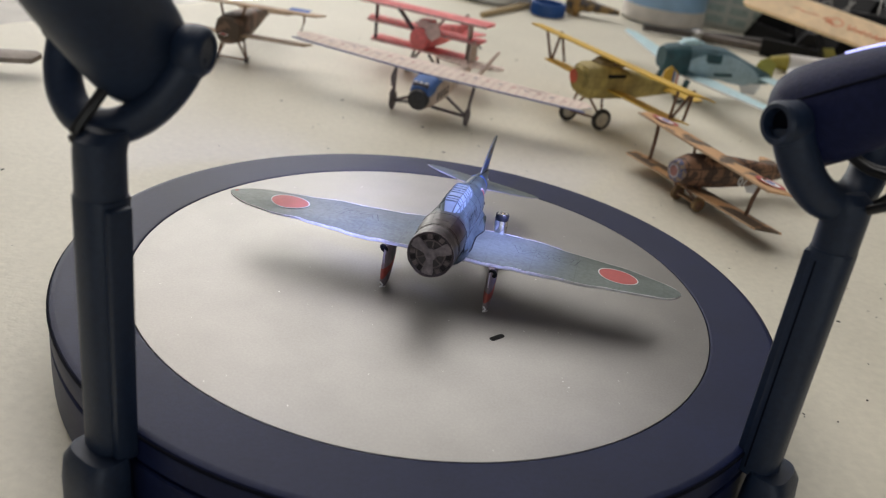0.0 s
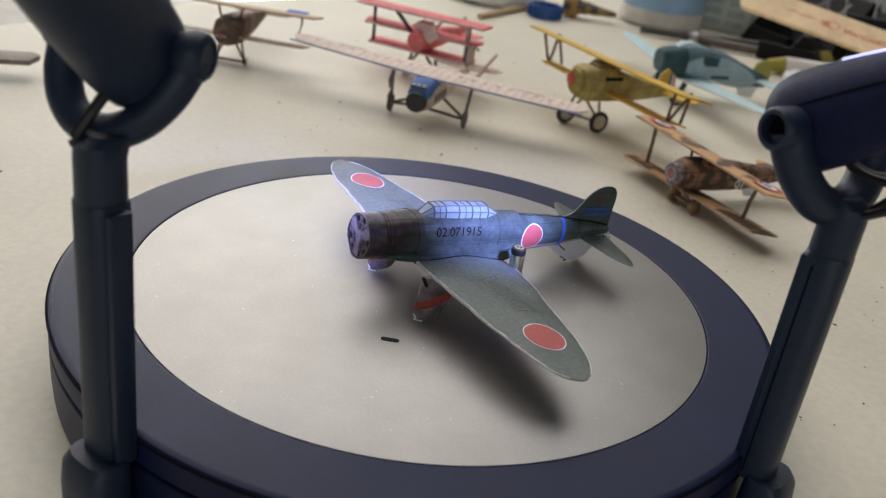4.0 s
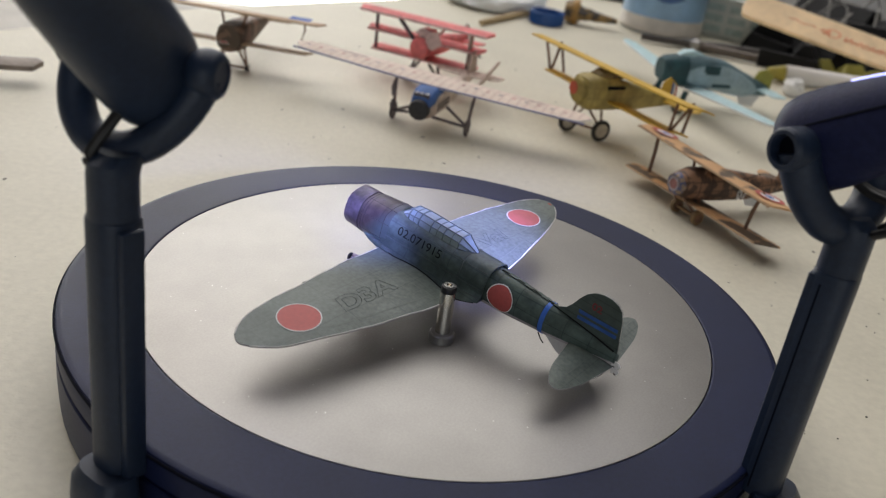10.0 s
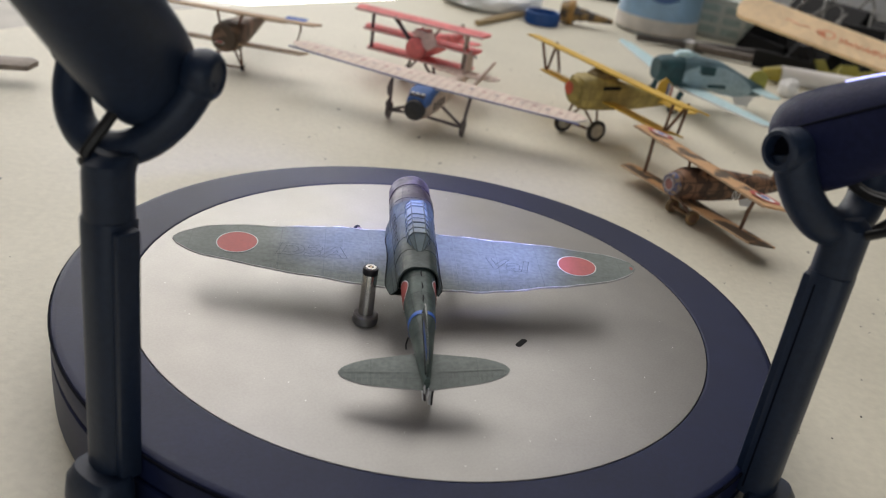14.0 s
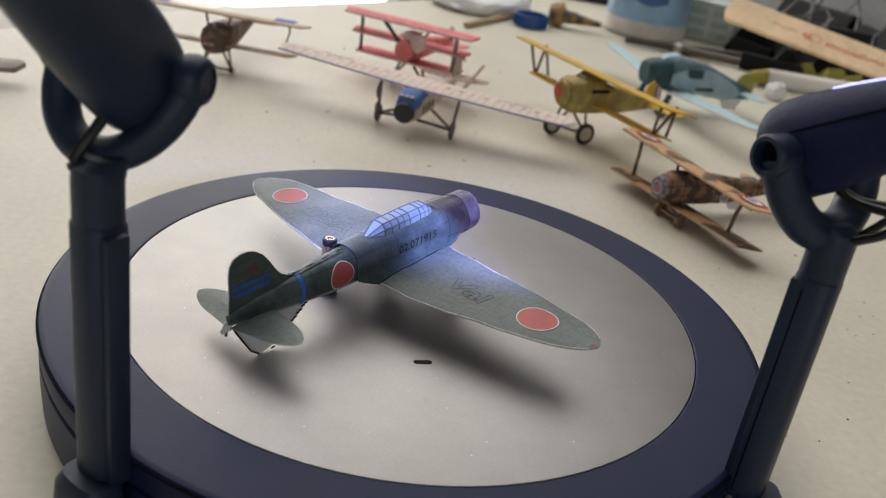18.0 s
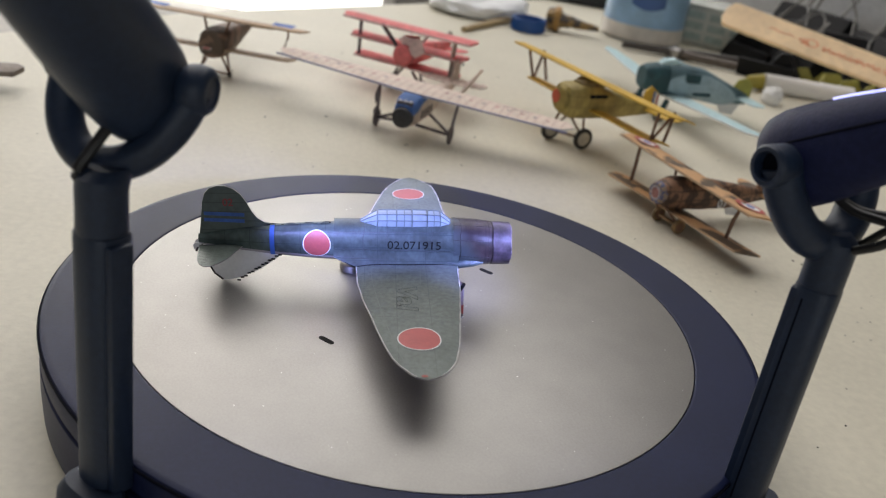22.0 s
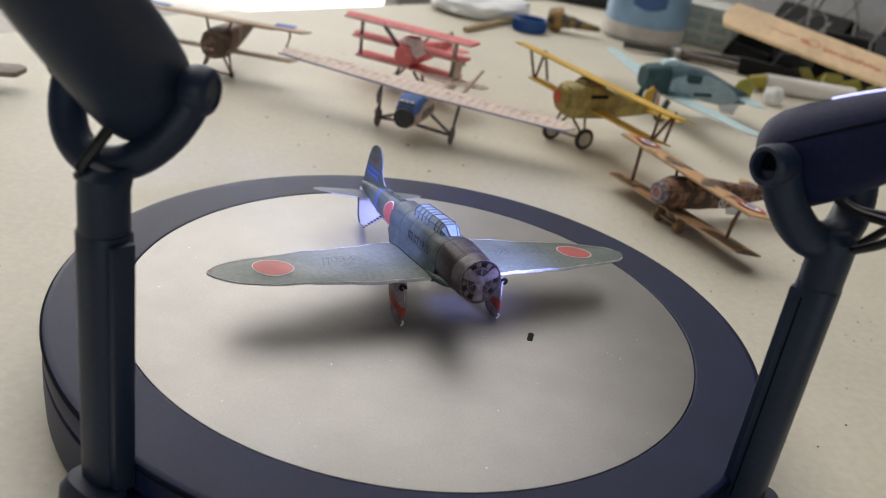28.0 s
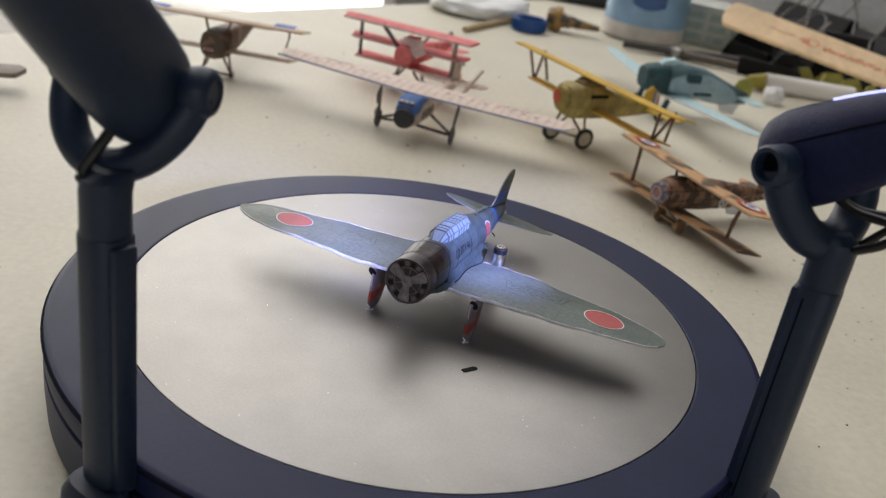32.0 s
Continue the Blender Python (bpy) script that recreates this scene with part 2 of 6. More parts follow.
def lathe(profile, steps=48, axis="z", cap=True):
    """Turn (radius, height) pairs about an axis."""
    bm = bmesh.new()
    rings = []
    for r, h in profile:
        ring = []
        for i in range(steps):
            a = 2 * math.pi * i / steps
            p = (r * math.cos(a), r * math.sin(a), h)
            if axis == "y":
                p = (p[0], p[2], -p[1])
            if axis == "x":
                p = (p[2], p[0], p[1])
            ring.append(bm.verts.new(p))
        rings.append(ring)
    for a, b in zip(rings, rings[1:]):
        for i in range(steps):
            j = (i + 1) % steps
            bm.faces.new((a[i], a[j], b[j], b[i]))
    if cap:
        bm.faces.new(rings[0][::-1])
        bm.faces.new(rings[-1])
    bmesh.ops.recalc_face_normals(bm, faces=bm.faces)
    return bm


def loft(sections, cap=True):
    """Skin rings of equally many points."""
    bm = bmesh.new()
    rings = [[bm.verts.new(p) for p in s] for s in sections]
    k = len(rings[0])
    for a, b in zip(rings, rings[1:]):
        for i in range(k):
            bm.faces.new((a[i], a[(i + 1) % k], b[(i + 1) % k], b[i]))
    if cap:
        bm.faces.new(rings[0][::-1])
        bm.faces.new(rings[-1])
    bmesh.ops.recalc_face_normals(bm, faces=bm.faces)
    return bm


def eased(points, n=6):
    """Extra points on a smooth curve through the given ones."""
    p = [Vector(q) for q in points]
    p = [2 * p[0] - p[1]] + p + [2 * p[-1] - p[-2]]
    out = []
    for a, b, c, d in zip(p, p[1:], p[2:], p[3:]):
        for i in range(n):
            t = i / n
            out.append(0.5 * (2 * b + (c - a) * t + (2 * a - 5 * b + 4 * c - d) * t * t + (3 * b - a - 3 * c + d) * t ** 3))
    return out + [p[-2]]


def tube(points, radius, sides=10, taper=None):
    """A round bar along points."""
    pts = [Vector(p) for p in points]
    rings = []
    up = Vector((0.13, 0.21, 0.97))
    for i, p in enumerate(pts):
        d = (pts[min(i + 1, len(pts) - 1)] - pts[max(i - 1, 0)]).normalized()
        a = d.cross(up).normalized()
        if a.length < 0.1:
            a = d.cross(Vector((1, 0, 0))).normalized()
        b = d.cross(a)
        r = radius if taper is None else radius + (taper - radius) * i / (len(pts) - 1)
        rings.append([p + r * (math.cos(2 * math.pi * k / sides) * a + math.sin(2 * math.pi * k / sides) * b) for k in range(sides)])
    return loft(rings)


def box(x0, y0, z0, x1, y1, z1, bevel=0.0):
    bm = bmesh.new()
    bmesh.ops.create_cube(bm, size=1)
    bmesh.ops.scale(bm, vec=(x1 - x0, y1 - y0, z1 - z0), verts=bm.verts)
    bmesh.ops.translate(bm, vec=((x0 + x1) / 2, (y0 + y1) / 2, (z0 + z1) / 2), verts=bm.verts)
    if bevel:
        bmesh.ops.bevel(bm, geom=bm.edges[:], offset=bevel, segments=2, affect="EDGES", profile=0.5)
    return bm


def moved(bm, m):
    bmesh.ops.transform(bm, matrix=m, verts=bm.verts)
    return bm


def joined(*bms):
    out = bmesh.new()
    for b in bms:
        data = bpy.data.meshes.new("tmp")
        b.to_mesh(data)
        b.free()
        out.from_mesh(data)
        bpy.data.meshes.remove(data)
    return out


def sheet(span, lead, trail, zf, thick, steps=40, across=8, wave=0.0, colours=False):
    """A thin wing between span[0] and span[1] along x, from lead(x) to trail(x) along y, at height zf(x, y). With colours, the under side takes material 1."""
    bm = bmesh.new()
    top, low = [], []
    for i in range(steps + 1):
        x = span[0] + (span[1] - span[0]) * i / steps
        y0, y1 = lead(x), trail(x)
        a, b = [], []
        for j in range(across + 1):
            y = y0 + (y1 - y0) * j / across
            z = zf(x, y)
            a.append(bm.verts.new((x, y, z)))
            b.append(bm.verts.new((x, y, z - thick)))
        top.append(a)
        low.append(b)
    for i in range(steps):
        for j in range(across):
            bm.faces.new((top[i][j], top[i + 1][j], top[i + 1][j + 1], top[i][j + 1]))
            f = bm.faces.new((low[i][j], low[i][j + 1], low[i + 1][j + 1], low[i + 1][j]))
            f.material_index = 1 if colours else 0
    for i in range(steps):
        for j in (0, across):
            f = bm.faces.new((top[i][j], top[i + 1][j], low[i + 1][j], low[i][j]))
            f.material_index = 1 if colours else 0
    for i in (0, steps):
        for j in range(across):
            f = bm.faces.new((top[i][j], top[i][j + 1], low[i][j + 1], low[i][j]))
            f.material_index = 1 if colours else 0
    bmesh.ops.recalc_face_normals(bm, faces=bm.faces)
    return bm


def slab(outline, thick, axis="z"):
    """A flat plate from an outline of (a, b) pairs; its thickness runs along the axis."""
    bm = bmesh.new()
    put = {"z": lambda a, b, c: (a, b, c), "x": lambda a, b, c: (c, a, b), "y": lambda a, b, c: (a, c, b)}[axis]
    lo = [bm.verts.new(put(a, b, -thick / 2)) for a, b in outline]
    hi = [bm.verts.new(put(a, b, thick / 2)) for a, b in outline]
    bm.faces.new(lo[::-1])
    bm.faces.new(hi)
    k = len(outline)
    for i in range(k):
        bm.faces.new((lo[i], lo[(i + 1) % k], hi[(i + 1) % k], hi[i]))
    bmesh.ops.recalc_face_normals(bm, faces=bm.faces)
    return bm


def lettering(text, height, bold=0.0, shear=0.0, outline=0.0):
    """Letters as a flat mesh in the xy plane, centred, of that cap height in plate radii."""
    cu = bpy.data.curves.new("letters", "FONT")
    cu.body, cu.align_x, cu.align_y, cu.size, cu.shear = text, "CENTER", "CENTER", 1.0, shear
    cu.offset = bold
    if outline:
        cu.fill_mode, cu.bevel_depth, cu.bevel_resolution = "NONE", outline, 0
    ob = bpy.data.objects.new("letters", cu)
    scene.collection.objects.link(ob)
    dg = bpy.context.evaluated_depsgraph_get()
    data = bpy.data.meshes.new_from_object(ob.evaluated_get(dg))
    bm = bmesh.new()
    bm.from_mesh(data)
    bpy.data.objects.remove(ob)
    bpy.data.curves.remove(cu)
    bpy.data.meshes.remove(data)
    s = height / 0.72
    bmesh.ops.scale(bm, vec=(s, s, s), verts=bm.verts)
    return bm


def disc(r, rings=4, steps=40, squash=1.0):
    bm = bmesh.new()
    c = bm.verts.new((0, 0, 0))
    prev = None
    for k in range(1, rings + 1):
        ring = [bm.verts.new((r * k / rings * math.cos(2 * math.pi * i / steps), squash * r * k / rings * math.sin(2 * math.pi * i / steps), 0)) for i in range(steps)]
        for i in range(steps):
            j = (i + 1) % steps
            if prev is None:
                bm.faces.new((c, ring[i], ring[j]))
            else:
                bm.faces.new((prev[i], ring[i], ring[j], prev[j]))
        prev = ring
    return bm


def hoop(r0, r1, steps=48, squash=1.0):
    bm = bmesh.new()
    a = [bm.verts.new((r0 * math.cos(2 * math.pi * i / steps), squash * r0 * math.sin(2 * math.pi * i / steps), 0)) for i in range(steps)]
    b = [bm.verts.new((r1 * math.cos(2 * math.pi * i / steps), squash * r1 * math.sin(2 * math.pi * i / steps), 0)) for i in range(steps)]
    for i in range(steps):
        j = (i + 1) % steps
        bm.faces.new((a[i], b[i], b[j], a[j]))
    return bm


def draped(bm, f):
    """Lay a flat mesh on a surface: f maps each vertex to its place."""
    for v in bm.verts:
        v.co = Vector(f(v.co))
    return bm


# ---- room ----
def room():
    ground = tagged(part("floor", box(-60, -60, -10.35, 60, 60, -10.0), mat("room_floor", (0.35, 0.33, 0.30), 0.6, grain=0.1, grain_scale=8, blotch=0.1, blotch_scale=2), None), "pale grey room floor", "floor", kind="structure")
    # walls and ceiling are unseen; their grey is set to dim the bounced light
    wallm = mat("dimmed_wall_grey", (0.22, 0.213, 0.203), 0.8, grain=0.03, grain_scale=60, bump=0.1, bump_scale=200)
    # the south wall's opening is added to let the fill light in
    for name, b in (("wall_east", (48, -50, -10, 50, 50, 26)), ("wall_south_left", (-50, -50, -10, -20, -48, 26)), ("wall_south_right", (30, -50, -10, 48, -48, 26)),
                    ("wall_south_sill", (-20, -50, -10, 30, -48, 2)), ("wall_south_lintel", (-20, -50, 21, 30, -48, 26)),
                    ("wall_west", (-50, -48, -10, -48, 50, 26)), ("wall_north", (WINDOW_EDGE, 48, -10, 48, 50, 26)), ("wall_north_lintel", (-48, 48, 22, WINDOW_EDGE, 50, 26))):
        tagged(part(name, box(*b), wallm, None), "unseen room wall, greyed to dim its bounced light", "wall", kind="structure")
    x, y = SKYLIGHT[0], SKYLIGHT[1]
    roof = joined(box(-50, -50, 26, x - ROOF_HALF[0], 50, 27), box(x + ROOF_HALF[0], -50, 26, 50, 50, 27), box(x - ROOF_HALF[0], -50, 26, x + ROOF_HALF[0], y - ROOF_HALF[1], 27), box(x - ROOF_HALF[0], y + ROOF_HALF[1], 26, x + ROOF_HALF[0], 50, 27))
    tagged(part("ceiling", roof, wallm, None), "unseen ceiling, greyed to dim its bounced light, with a roof window opening", "ceiling", kind="structure")
    bright = mat("daylight_outside", (0.9, 0.9, 0.88), 1.0, emit=(1.0, 0.98, 0.94), power=BACKDROP_GLOW)
    tagged(part("backdrop", box(-48, 51, -10, WINDOW_EDGE, 51.5, 24), bright, None), "overexposed white daylight outside the window", "daylight", kind="structure")
    win = thing("window_1", "tall window with overexposed daylight outside", "window", Matrix.Translation((-17, 49, 0)), kind="structure")
    fr = mat("window_frame_paint", (0.75, 0.74, 0.72), 0.5, grain=0.03)
    for x in (-30.6, -16.5, -2, WINDOW_EDGE + 16.6):
        part("frame_bar", box(x - 0.4, -0.5, -10, x + 0.4, 0.5, 22, 0.1), fr, win)
    glass = mat("window_glass", (1, 1, 1), 0.02)
    glass.node_tree.nodes["Principled BSDF"].inputs["Transmission Weight"].default_value = 1.0
    for x, w in ((-30.2, 13.3), (-16.1, 13.7), (-1.6, WINDOW_EDGE + 17.8)):
        g = part("pane", box(x, -0.05, -9.6, x + w, 0.05, 21.8), glass, win)
        g.visible_shadow = False


room()

# ---- table ----
def table():
    # the top is a broad sheet whose far edge runs obliquely behind the models
    t = thing("table", "cream moulded plastic folding table with dark specks", "table", Matrix.Translation((0, 0, TABLE)))
    outline = [(-9.0, -7.0), (13.0, -7.0), (13.0, 13.5), (4.6, 13.5), (-0.35, 7.85), (-2.5, 5.35), (-3.4, 3.72), (-9.0, -6.0)]
    top = slab(outline, 0.5, "z")
    moved(top, Matrix.Translation((0, 0, -0.25)))
    bmesh.ops.bevel(top, geom=[e for e in top.edges if abs(e.verts[0].co.z - e.verts[1].co.z) < 1e-4 and e.verts[0].co.z > -0.1], offset=0.08, segments=3, affect="EDGES")
    part("tabletop", top, TABLETOP, t)
    for x, y in ((-6.5, -6), (11.5, -6), (11.5, 12.5), (4.5, 12.3)):
        part("leg", moved(tube([(0, 0, -0.5), (0, 0, -9.7)], 0.18, 12), Matrix.Translation((x, y, 0))), STEEL_DULL, t)


def crumbs():
    rnd = random.Random(5)
    bms = []
    for i in range(340):
        x, y = rnd.uniform(-3, 4.5), rnd.uniform(-1.8, 6.5)
        if x * x + y * y < 1.65 or (x < -2 and y > 3.4):
            continue
        s = rnd.choice((0.002, 0.0025, 0.003, 0.004, 0.006))
        if i > 270:
            x, y, s = rnd.uniform(1.25, 2.6), rnd.uniform(-1.2, 1.4), rnd.choice((0.003, 0.0035, 0.004, 0.005))
            if x * x + y * y < 1.7:
                continue
        b = bmesh.new()
        bmesh.ops.create_icosphere(b, subdivisions=1, radius=s)
        bms.append(moved(b, Matrix.Translation((x, y, TABLE + s * 0.3)) @ Matrix.Rotation(rnd.uniform(0, 3), 4, "Z") @ Matrix.Diagonal((rnd.uniform(1, 2.4), 1, 0.5, 1))))
    tagged(part("crumbs", joined(*bms), CRUMB, None), "tiny dark specks and crumbs scattered on the table", "crumbs", kind="stuff")


table()
crumbs()

# ---- turntable ----
RING = 1.225
turntable_base = thing("turntable", "dark navy plastic base of a display turntable", "turntable base", Matrix.Translation((0, 0, TABLE)))
part("body", lathe([(1.16, 0.0), (1.198, 0.006), (1.221, 0.03), (1.225, 0.10), (1.225, 0.199), (1.220, 0.204), (1.10, 0.204)], 96), NAVY, turntable_base)
rotor = thing("turntable_disc", "navy plastic turntable rim around a round satin aluminium plate", "turntable disc", Matrix.Translation((0, 0, 0)))
part("rim", lathe([(0.9985, -0.03), (1.0015, -0.002), (1.0045, 0.0), (1.010, 0.0), (RING - 0.024, 0.0), (RING - 0.018, 0.0), (RING - 0.005, -0.005), (RING, -0.018), (RING - 0.001, -0.087), (RING - 0.006, -0.092), (1.185, -0.093), (1.185, -0.1025), (0.9, -0.1025)], 128, cap=False), NAVY, rotor)
part("plate", lathe([(0.988, -0.030), (0.9965, -0.012), (0.9975, -0.0022), (0.9955, -0.001), (0.0001, -0.001)], 128), PLATE, rotor)
# solid dark ring that paints the shadow in the rim's groove
part("rim_groove_shade", tube([((RING - 0.001) * math.cos(radians(q)), (RING - 0.001) * math.sin(radians(q)), -0.014) for q in range(-180, 181, 3)], 0.0052, 8), RECESS_SHADE, turntable_base, "groove with its shadow painted near black", m=Matrix.Translation((0, 0, -TABLE)))
for ang, r in ((-55.0, 0.432), (124.4, 0.424)):
    a = radians(ang)
    m = Matrix.Translation((r * math.cos(a), r * math.sin(a), -0.0006)) @ Matrix.Rotation(a + radians(SLOT_TURN), 4, "Z")
    s = slab([(0.012 * math.cos(q) + (0.018 if math.cos(q) > 0 else -0.018), 0.0105 * math.sin(q)) for q in [2 * math.pi * k / 20 for k in range(20)]], 0.002)
    part("slot", moved(s, m), SLOT, rotor)

rnd = random.Random(31)
for name, m, n, s0 in (("pale_dust", PAPER, 90, 0.0012),):
    bms = []
    for i in range(n):
        r, a = 0.97 * math.sqrt(rnd.random()), rnd.uniform(0, 2 * math.pi)
        b = bmesh.new()
        bmesh.ops.create_icosphere(b, subdivisions=1, radius=s0 * rnd.choice((0.6, 0.8, 1.0, 1.5)))
        bms.append(moved(b, Matrix.Translation((r * math.cos(a), r * math.sin(a), -0.0006)) @ Matrix.Rotation(rnd.uniform(0, 3), 4, "Z") @ Matrix.Diagonal((rnd.uniform(1, 3), 1, 0.4, 1))))
    part(name, joined(*bms), m, rotor, "fine specks of dust on the plate")

# hollow metal pin that stands on the plate
pin = thing("metal_pin", "hollow bright metal pin with a black tip, standing upright", "pin", Matrix.Translation((0.256, 0.183, -0.001)))
part("foot", lathe([(0.039, 0.0), (0.042, 0.004), (0.042, 0.028), (0.038, 0.033), (0.024, 0.034)], 32), STEEL_DULL, pin, "dull grey metal foot")
part("barrel", lathe([(0.0245, 0.03), (0.0245, 0.178), (0.0235, 0.18)], 32), STEEL, pin)
part("tip", lathe([(0.0235, 0.178), (0.0252, 0.181), (0.0252, 0.197), (0.0235, 0.201), (0.014, 0.201), (0.0125, 0.19)], 32), BLACK, pin, "black insulating ring")
part("bore", lathe([(0.0175, 0.19), (0.0175, 0.2035), (0.0095, 0.2035), (0.0085, 0.192)], 24), STEEL, pin, "bright inner sleeve")
part("contact", lathe([(0.0062, 0.185), (0.0062, 0.199), (0.004, 0.2015), (0.0005, 0.202)], 16), mat("worn_brass", (0.60, 0.52, 0.42), 0.25, metal=1.0, grain=0.1), pin, "small pale metal contact")


def lamp_post(name_pos, label, yoke, arm, head, aim, power, leak=False, slim=0.0, boss_out=0.024):
    """A lamp post clipped to the base: local x runs along the rim, local y inwards. yoke: (x, y, height, turn, radius, lean, depth); head: (x, y, height, turn, tilt)."""
    px, py = name_pos
    inward = Vector((-px, -py, 0)).normalized()
    ang = math.degrees(math.atan2(inward.y, inward.x)) - 90
    post = thing("lamp_post", label, "lamp", Matrix.Translation((px, py, TABLE)) @ Matrix.Rotation(radians(ang), 4, "Z"), group="turntable lamps")
    z = -TABLE
    ccw = [2 * math.pi * k / 32 for k in range(32)]

    def oval(a, b, h, n=0.75, y=0.0):
        return [(a * math.copysign(abs(math.cos(q)) ** n, math.cos(q)), y + b * math.copysign(abs(math.sin(q)) ** n, math.sin(q)), h) for q in ccw]

    # socket that grips the base's side
    part("socket", moved(loft([oval(0.086, 0.064, 0.0, 0.6, -0.05), oval(0.088, 0.066, 0.17, 0.6, -0.05), oval(0.086, 0.061, 0.228, 0.6, -0.048), oval(0.076, 0.052, 0.256, 0.7, -0.04)]), Matrix.Translation((0.010 if px < 0 else 0.0, 0, 0))), NAVY_LIT, post)
    bot, top, neck = 0.240, z + 0.63, z + 0.765
    part("pillar", loft([oval(0.060, 0.056, bot), oval(0.060, 0.056, top - 0.008), oval(0.057, 0.053, top)]), NAVY_LIT, post)
    s = 1 if px < 0 else -1
    part("cable_rib", moved(box(-0.016, -0.032, bot, 0.016, 0.028, top - 0.012, 0.008), Matrix.Translation((s * 0.062, 0.0, 0) if not leak else (-0.034, 0.030, 0))), NAVY_LIT, post)
    if leak:
        part("groove", moved(box(-0.005, -0.006, bot + 0.02, 0.005, 0.003, top - 0.03), Matrix.Translation((-0.054, 0.019, 0))), RECESS_SHADE, post)
    part("neck", loft([oval(0.055, 0.055, top - 0.004, 0.9), oval(0.055, 0.055, neck - 0.035, 0.9), oval(0.055, 0.058, neck - 0.005, 0.9, 0.006), oval(0.044, 0.046, neck + 0.015, 0.9, 0.02)]), NAVY_LIT, post)
    zp, ry = z + yoke[2], yoke[4]
    ym = Matrix.Translation((yoke[0], yoke[1], 0)) @ Matrix.Rotation(radians(yoke[3]), 4, "Z")
    swing = Matrix.Rotation(radians(yoke[3]), 3, "Z")
    pts = []
    for k in range(33):
        a = math.pi * k / 32
        # the fork leans inwards from the neck to its two bosses
        pts.append(tuple(swing @ Vector((-ry * math.cos(a), 0, 0)) + Vector((yoke[0], yoke[1] - yoke[5] * math.sin(a), zp - yoke[6] * math.sin(a)))))
    fork = part("yoke", tube(pts, arm, 20), NAVY_LIT, post)
    for sx in (-1, 1):
        big = 1.0 if sx * px < 0 else 0.8
        b = lathe([(0.046, -0.04), (0.055, -0.028), (0.058, -0.005), (0.054, 0.014), (0.046, 0.024), (0.036, 0.027), (0.033, 0.015)], 32, "x") if not leak and sx > 0 else lathe([(0.047 * big, -0.04), (0.053 * big, -0.03), (0.053 * big, 0.026), (0.047 * big, 0.034), (0.036 * big, 0.034), (0.034 * big, 0.0)], 32, "x")
        if sx < 0:
            b = moved(b, Matrix.Rotation(math.pi, 4, "Z"))
        part("boss", moved(b, ym @ Matrix.Translation((sx * (ry + boss_out), 0, zp + 0.005))), NAVY_LIT, fork)
        # plug in the boss; on the right lamp its dark colour paints the hole's shade
        h = lathe([(0.035 * big, 0.0), (0.035 * big, 0.016)], 28, "x")
        part("boss_hole", moved(h, ym @ Matrix.Translation((sx * (ry + boss_out + 0.006), 0, zp + 0.005))), RECESS_SHADE if leak else NAVY_LIT, fork)
    # lamp head, pointing inwards and down; it widens towards its back
    hm = Matrix.Translation((head[0], head[1], z + head[2])) @ Matrix.Rotation(radians(head[3]), 4, "Z") @ Matrix.Rotation(radians(-head[4]), 4, "X")
    prof = [(0.03, -0.68), (0.10, -0.67), (0.118, -0.63), (0.128, -0.52), (0.133, -0.36), (0.136, -0.20), (0.133, -0.07), (0.127, -0.005), (0.119, 0.035), (0.108, 0.053), (0.092, 0.060), (0.076, 0.062), (0.066, 0.045), (0.02, 0.04)]

    def slimmed(rows):
        return [(r * (1 - slim * min(1.0, max(0.0, -y) / 0.5)), y) for r, y in rows]

    prof = slimmed(prof)
    flat = Matrix.Diagonal((0.80, 1, 1, 1))
    shell = part("head", moved(lathe(prof, 56, "y"), flat), NAVY_SHADED if leak else NAVY_LIT, post, m=hm)
    for q in (150, 110, -76) if leak else ():
        part("seam", moved(tube([(0, y, r + 0.0005) for r, y in slimmed(((0.133, -0.36), (0.136, -0.22), (0.134, -0.13), (0.130, -0.055)))], 0.0035, 8), flat @ Matrix.Rotation(radians(q), 4, "Y")), RECESS_SHADE, shell)
    part("lens", lathe([(0.064, 0.047), (0.035, 0.054), (0.001, 0.057)], 32, "y"), LED, shell, "glowing bluish white led lens")
    if leak:
        part("light_seam", moved(tube([(0, y, r + 0.001) for r, y in slimmed(((0.1345, -0.30), (0.136, -0.25), (0.1365, -0.19), (0.1345, -0.145)))], 0.0028, 8), flat @ Matrix.Rotation(radians(leak), 4, "Y")), LED_SEAM, shell, "bluish light leaking from a seam")
    wire = mat("black_wire", (0.012, 0.012, 0.014), 0.45)
    if leak:
        for dx, dy2, r in ((-0.03, -0.11, 0.012), (0.02, -0.085, 0.011)):
            q = [Vector((dx, -0.05, neck - 0.01)), Vector((dx * 1.2, dy2, neck + 0.035)), Vector((dx * 1.2, dy2 - 0.03, neck + 0.085)), Vector((dx * 0.5, -0.02, zp - 0.08)), Vector((dx * 0.2, 0.06, zp - 0.05))]
            part("cable", tube(eased(q), r, 8), wire, post, "thin black lamp cable")
    else:
        q = [Vector((-0.022, -0.030, neck - 0.02)), Vector((-0.026, -0.040, neck + 0.005)), Vector((-0.010, 0.0, neck + 0.07)), Vector((0.0, 0.045, neck + 0.13))]
        part("cable", tube(eased(q), 0.013, 8), wire, post, "flat black lamp cable")
    # the light itself
    mw = Matrix.Translation(Vector((px, py, TABLE)) * U) @ Matrix.Rotation(radians(ang), 4, "Z")
    eye = mw @ (hm @ Vector((0, 0.08, 0)) * U)
    lamp("led_light", "SPOT", power, (0.32, 0.37, 1.0), look(eye, at(*aim)), spot=35 if leak else 30, radius=0.006)
    return post


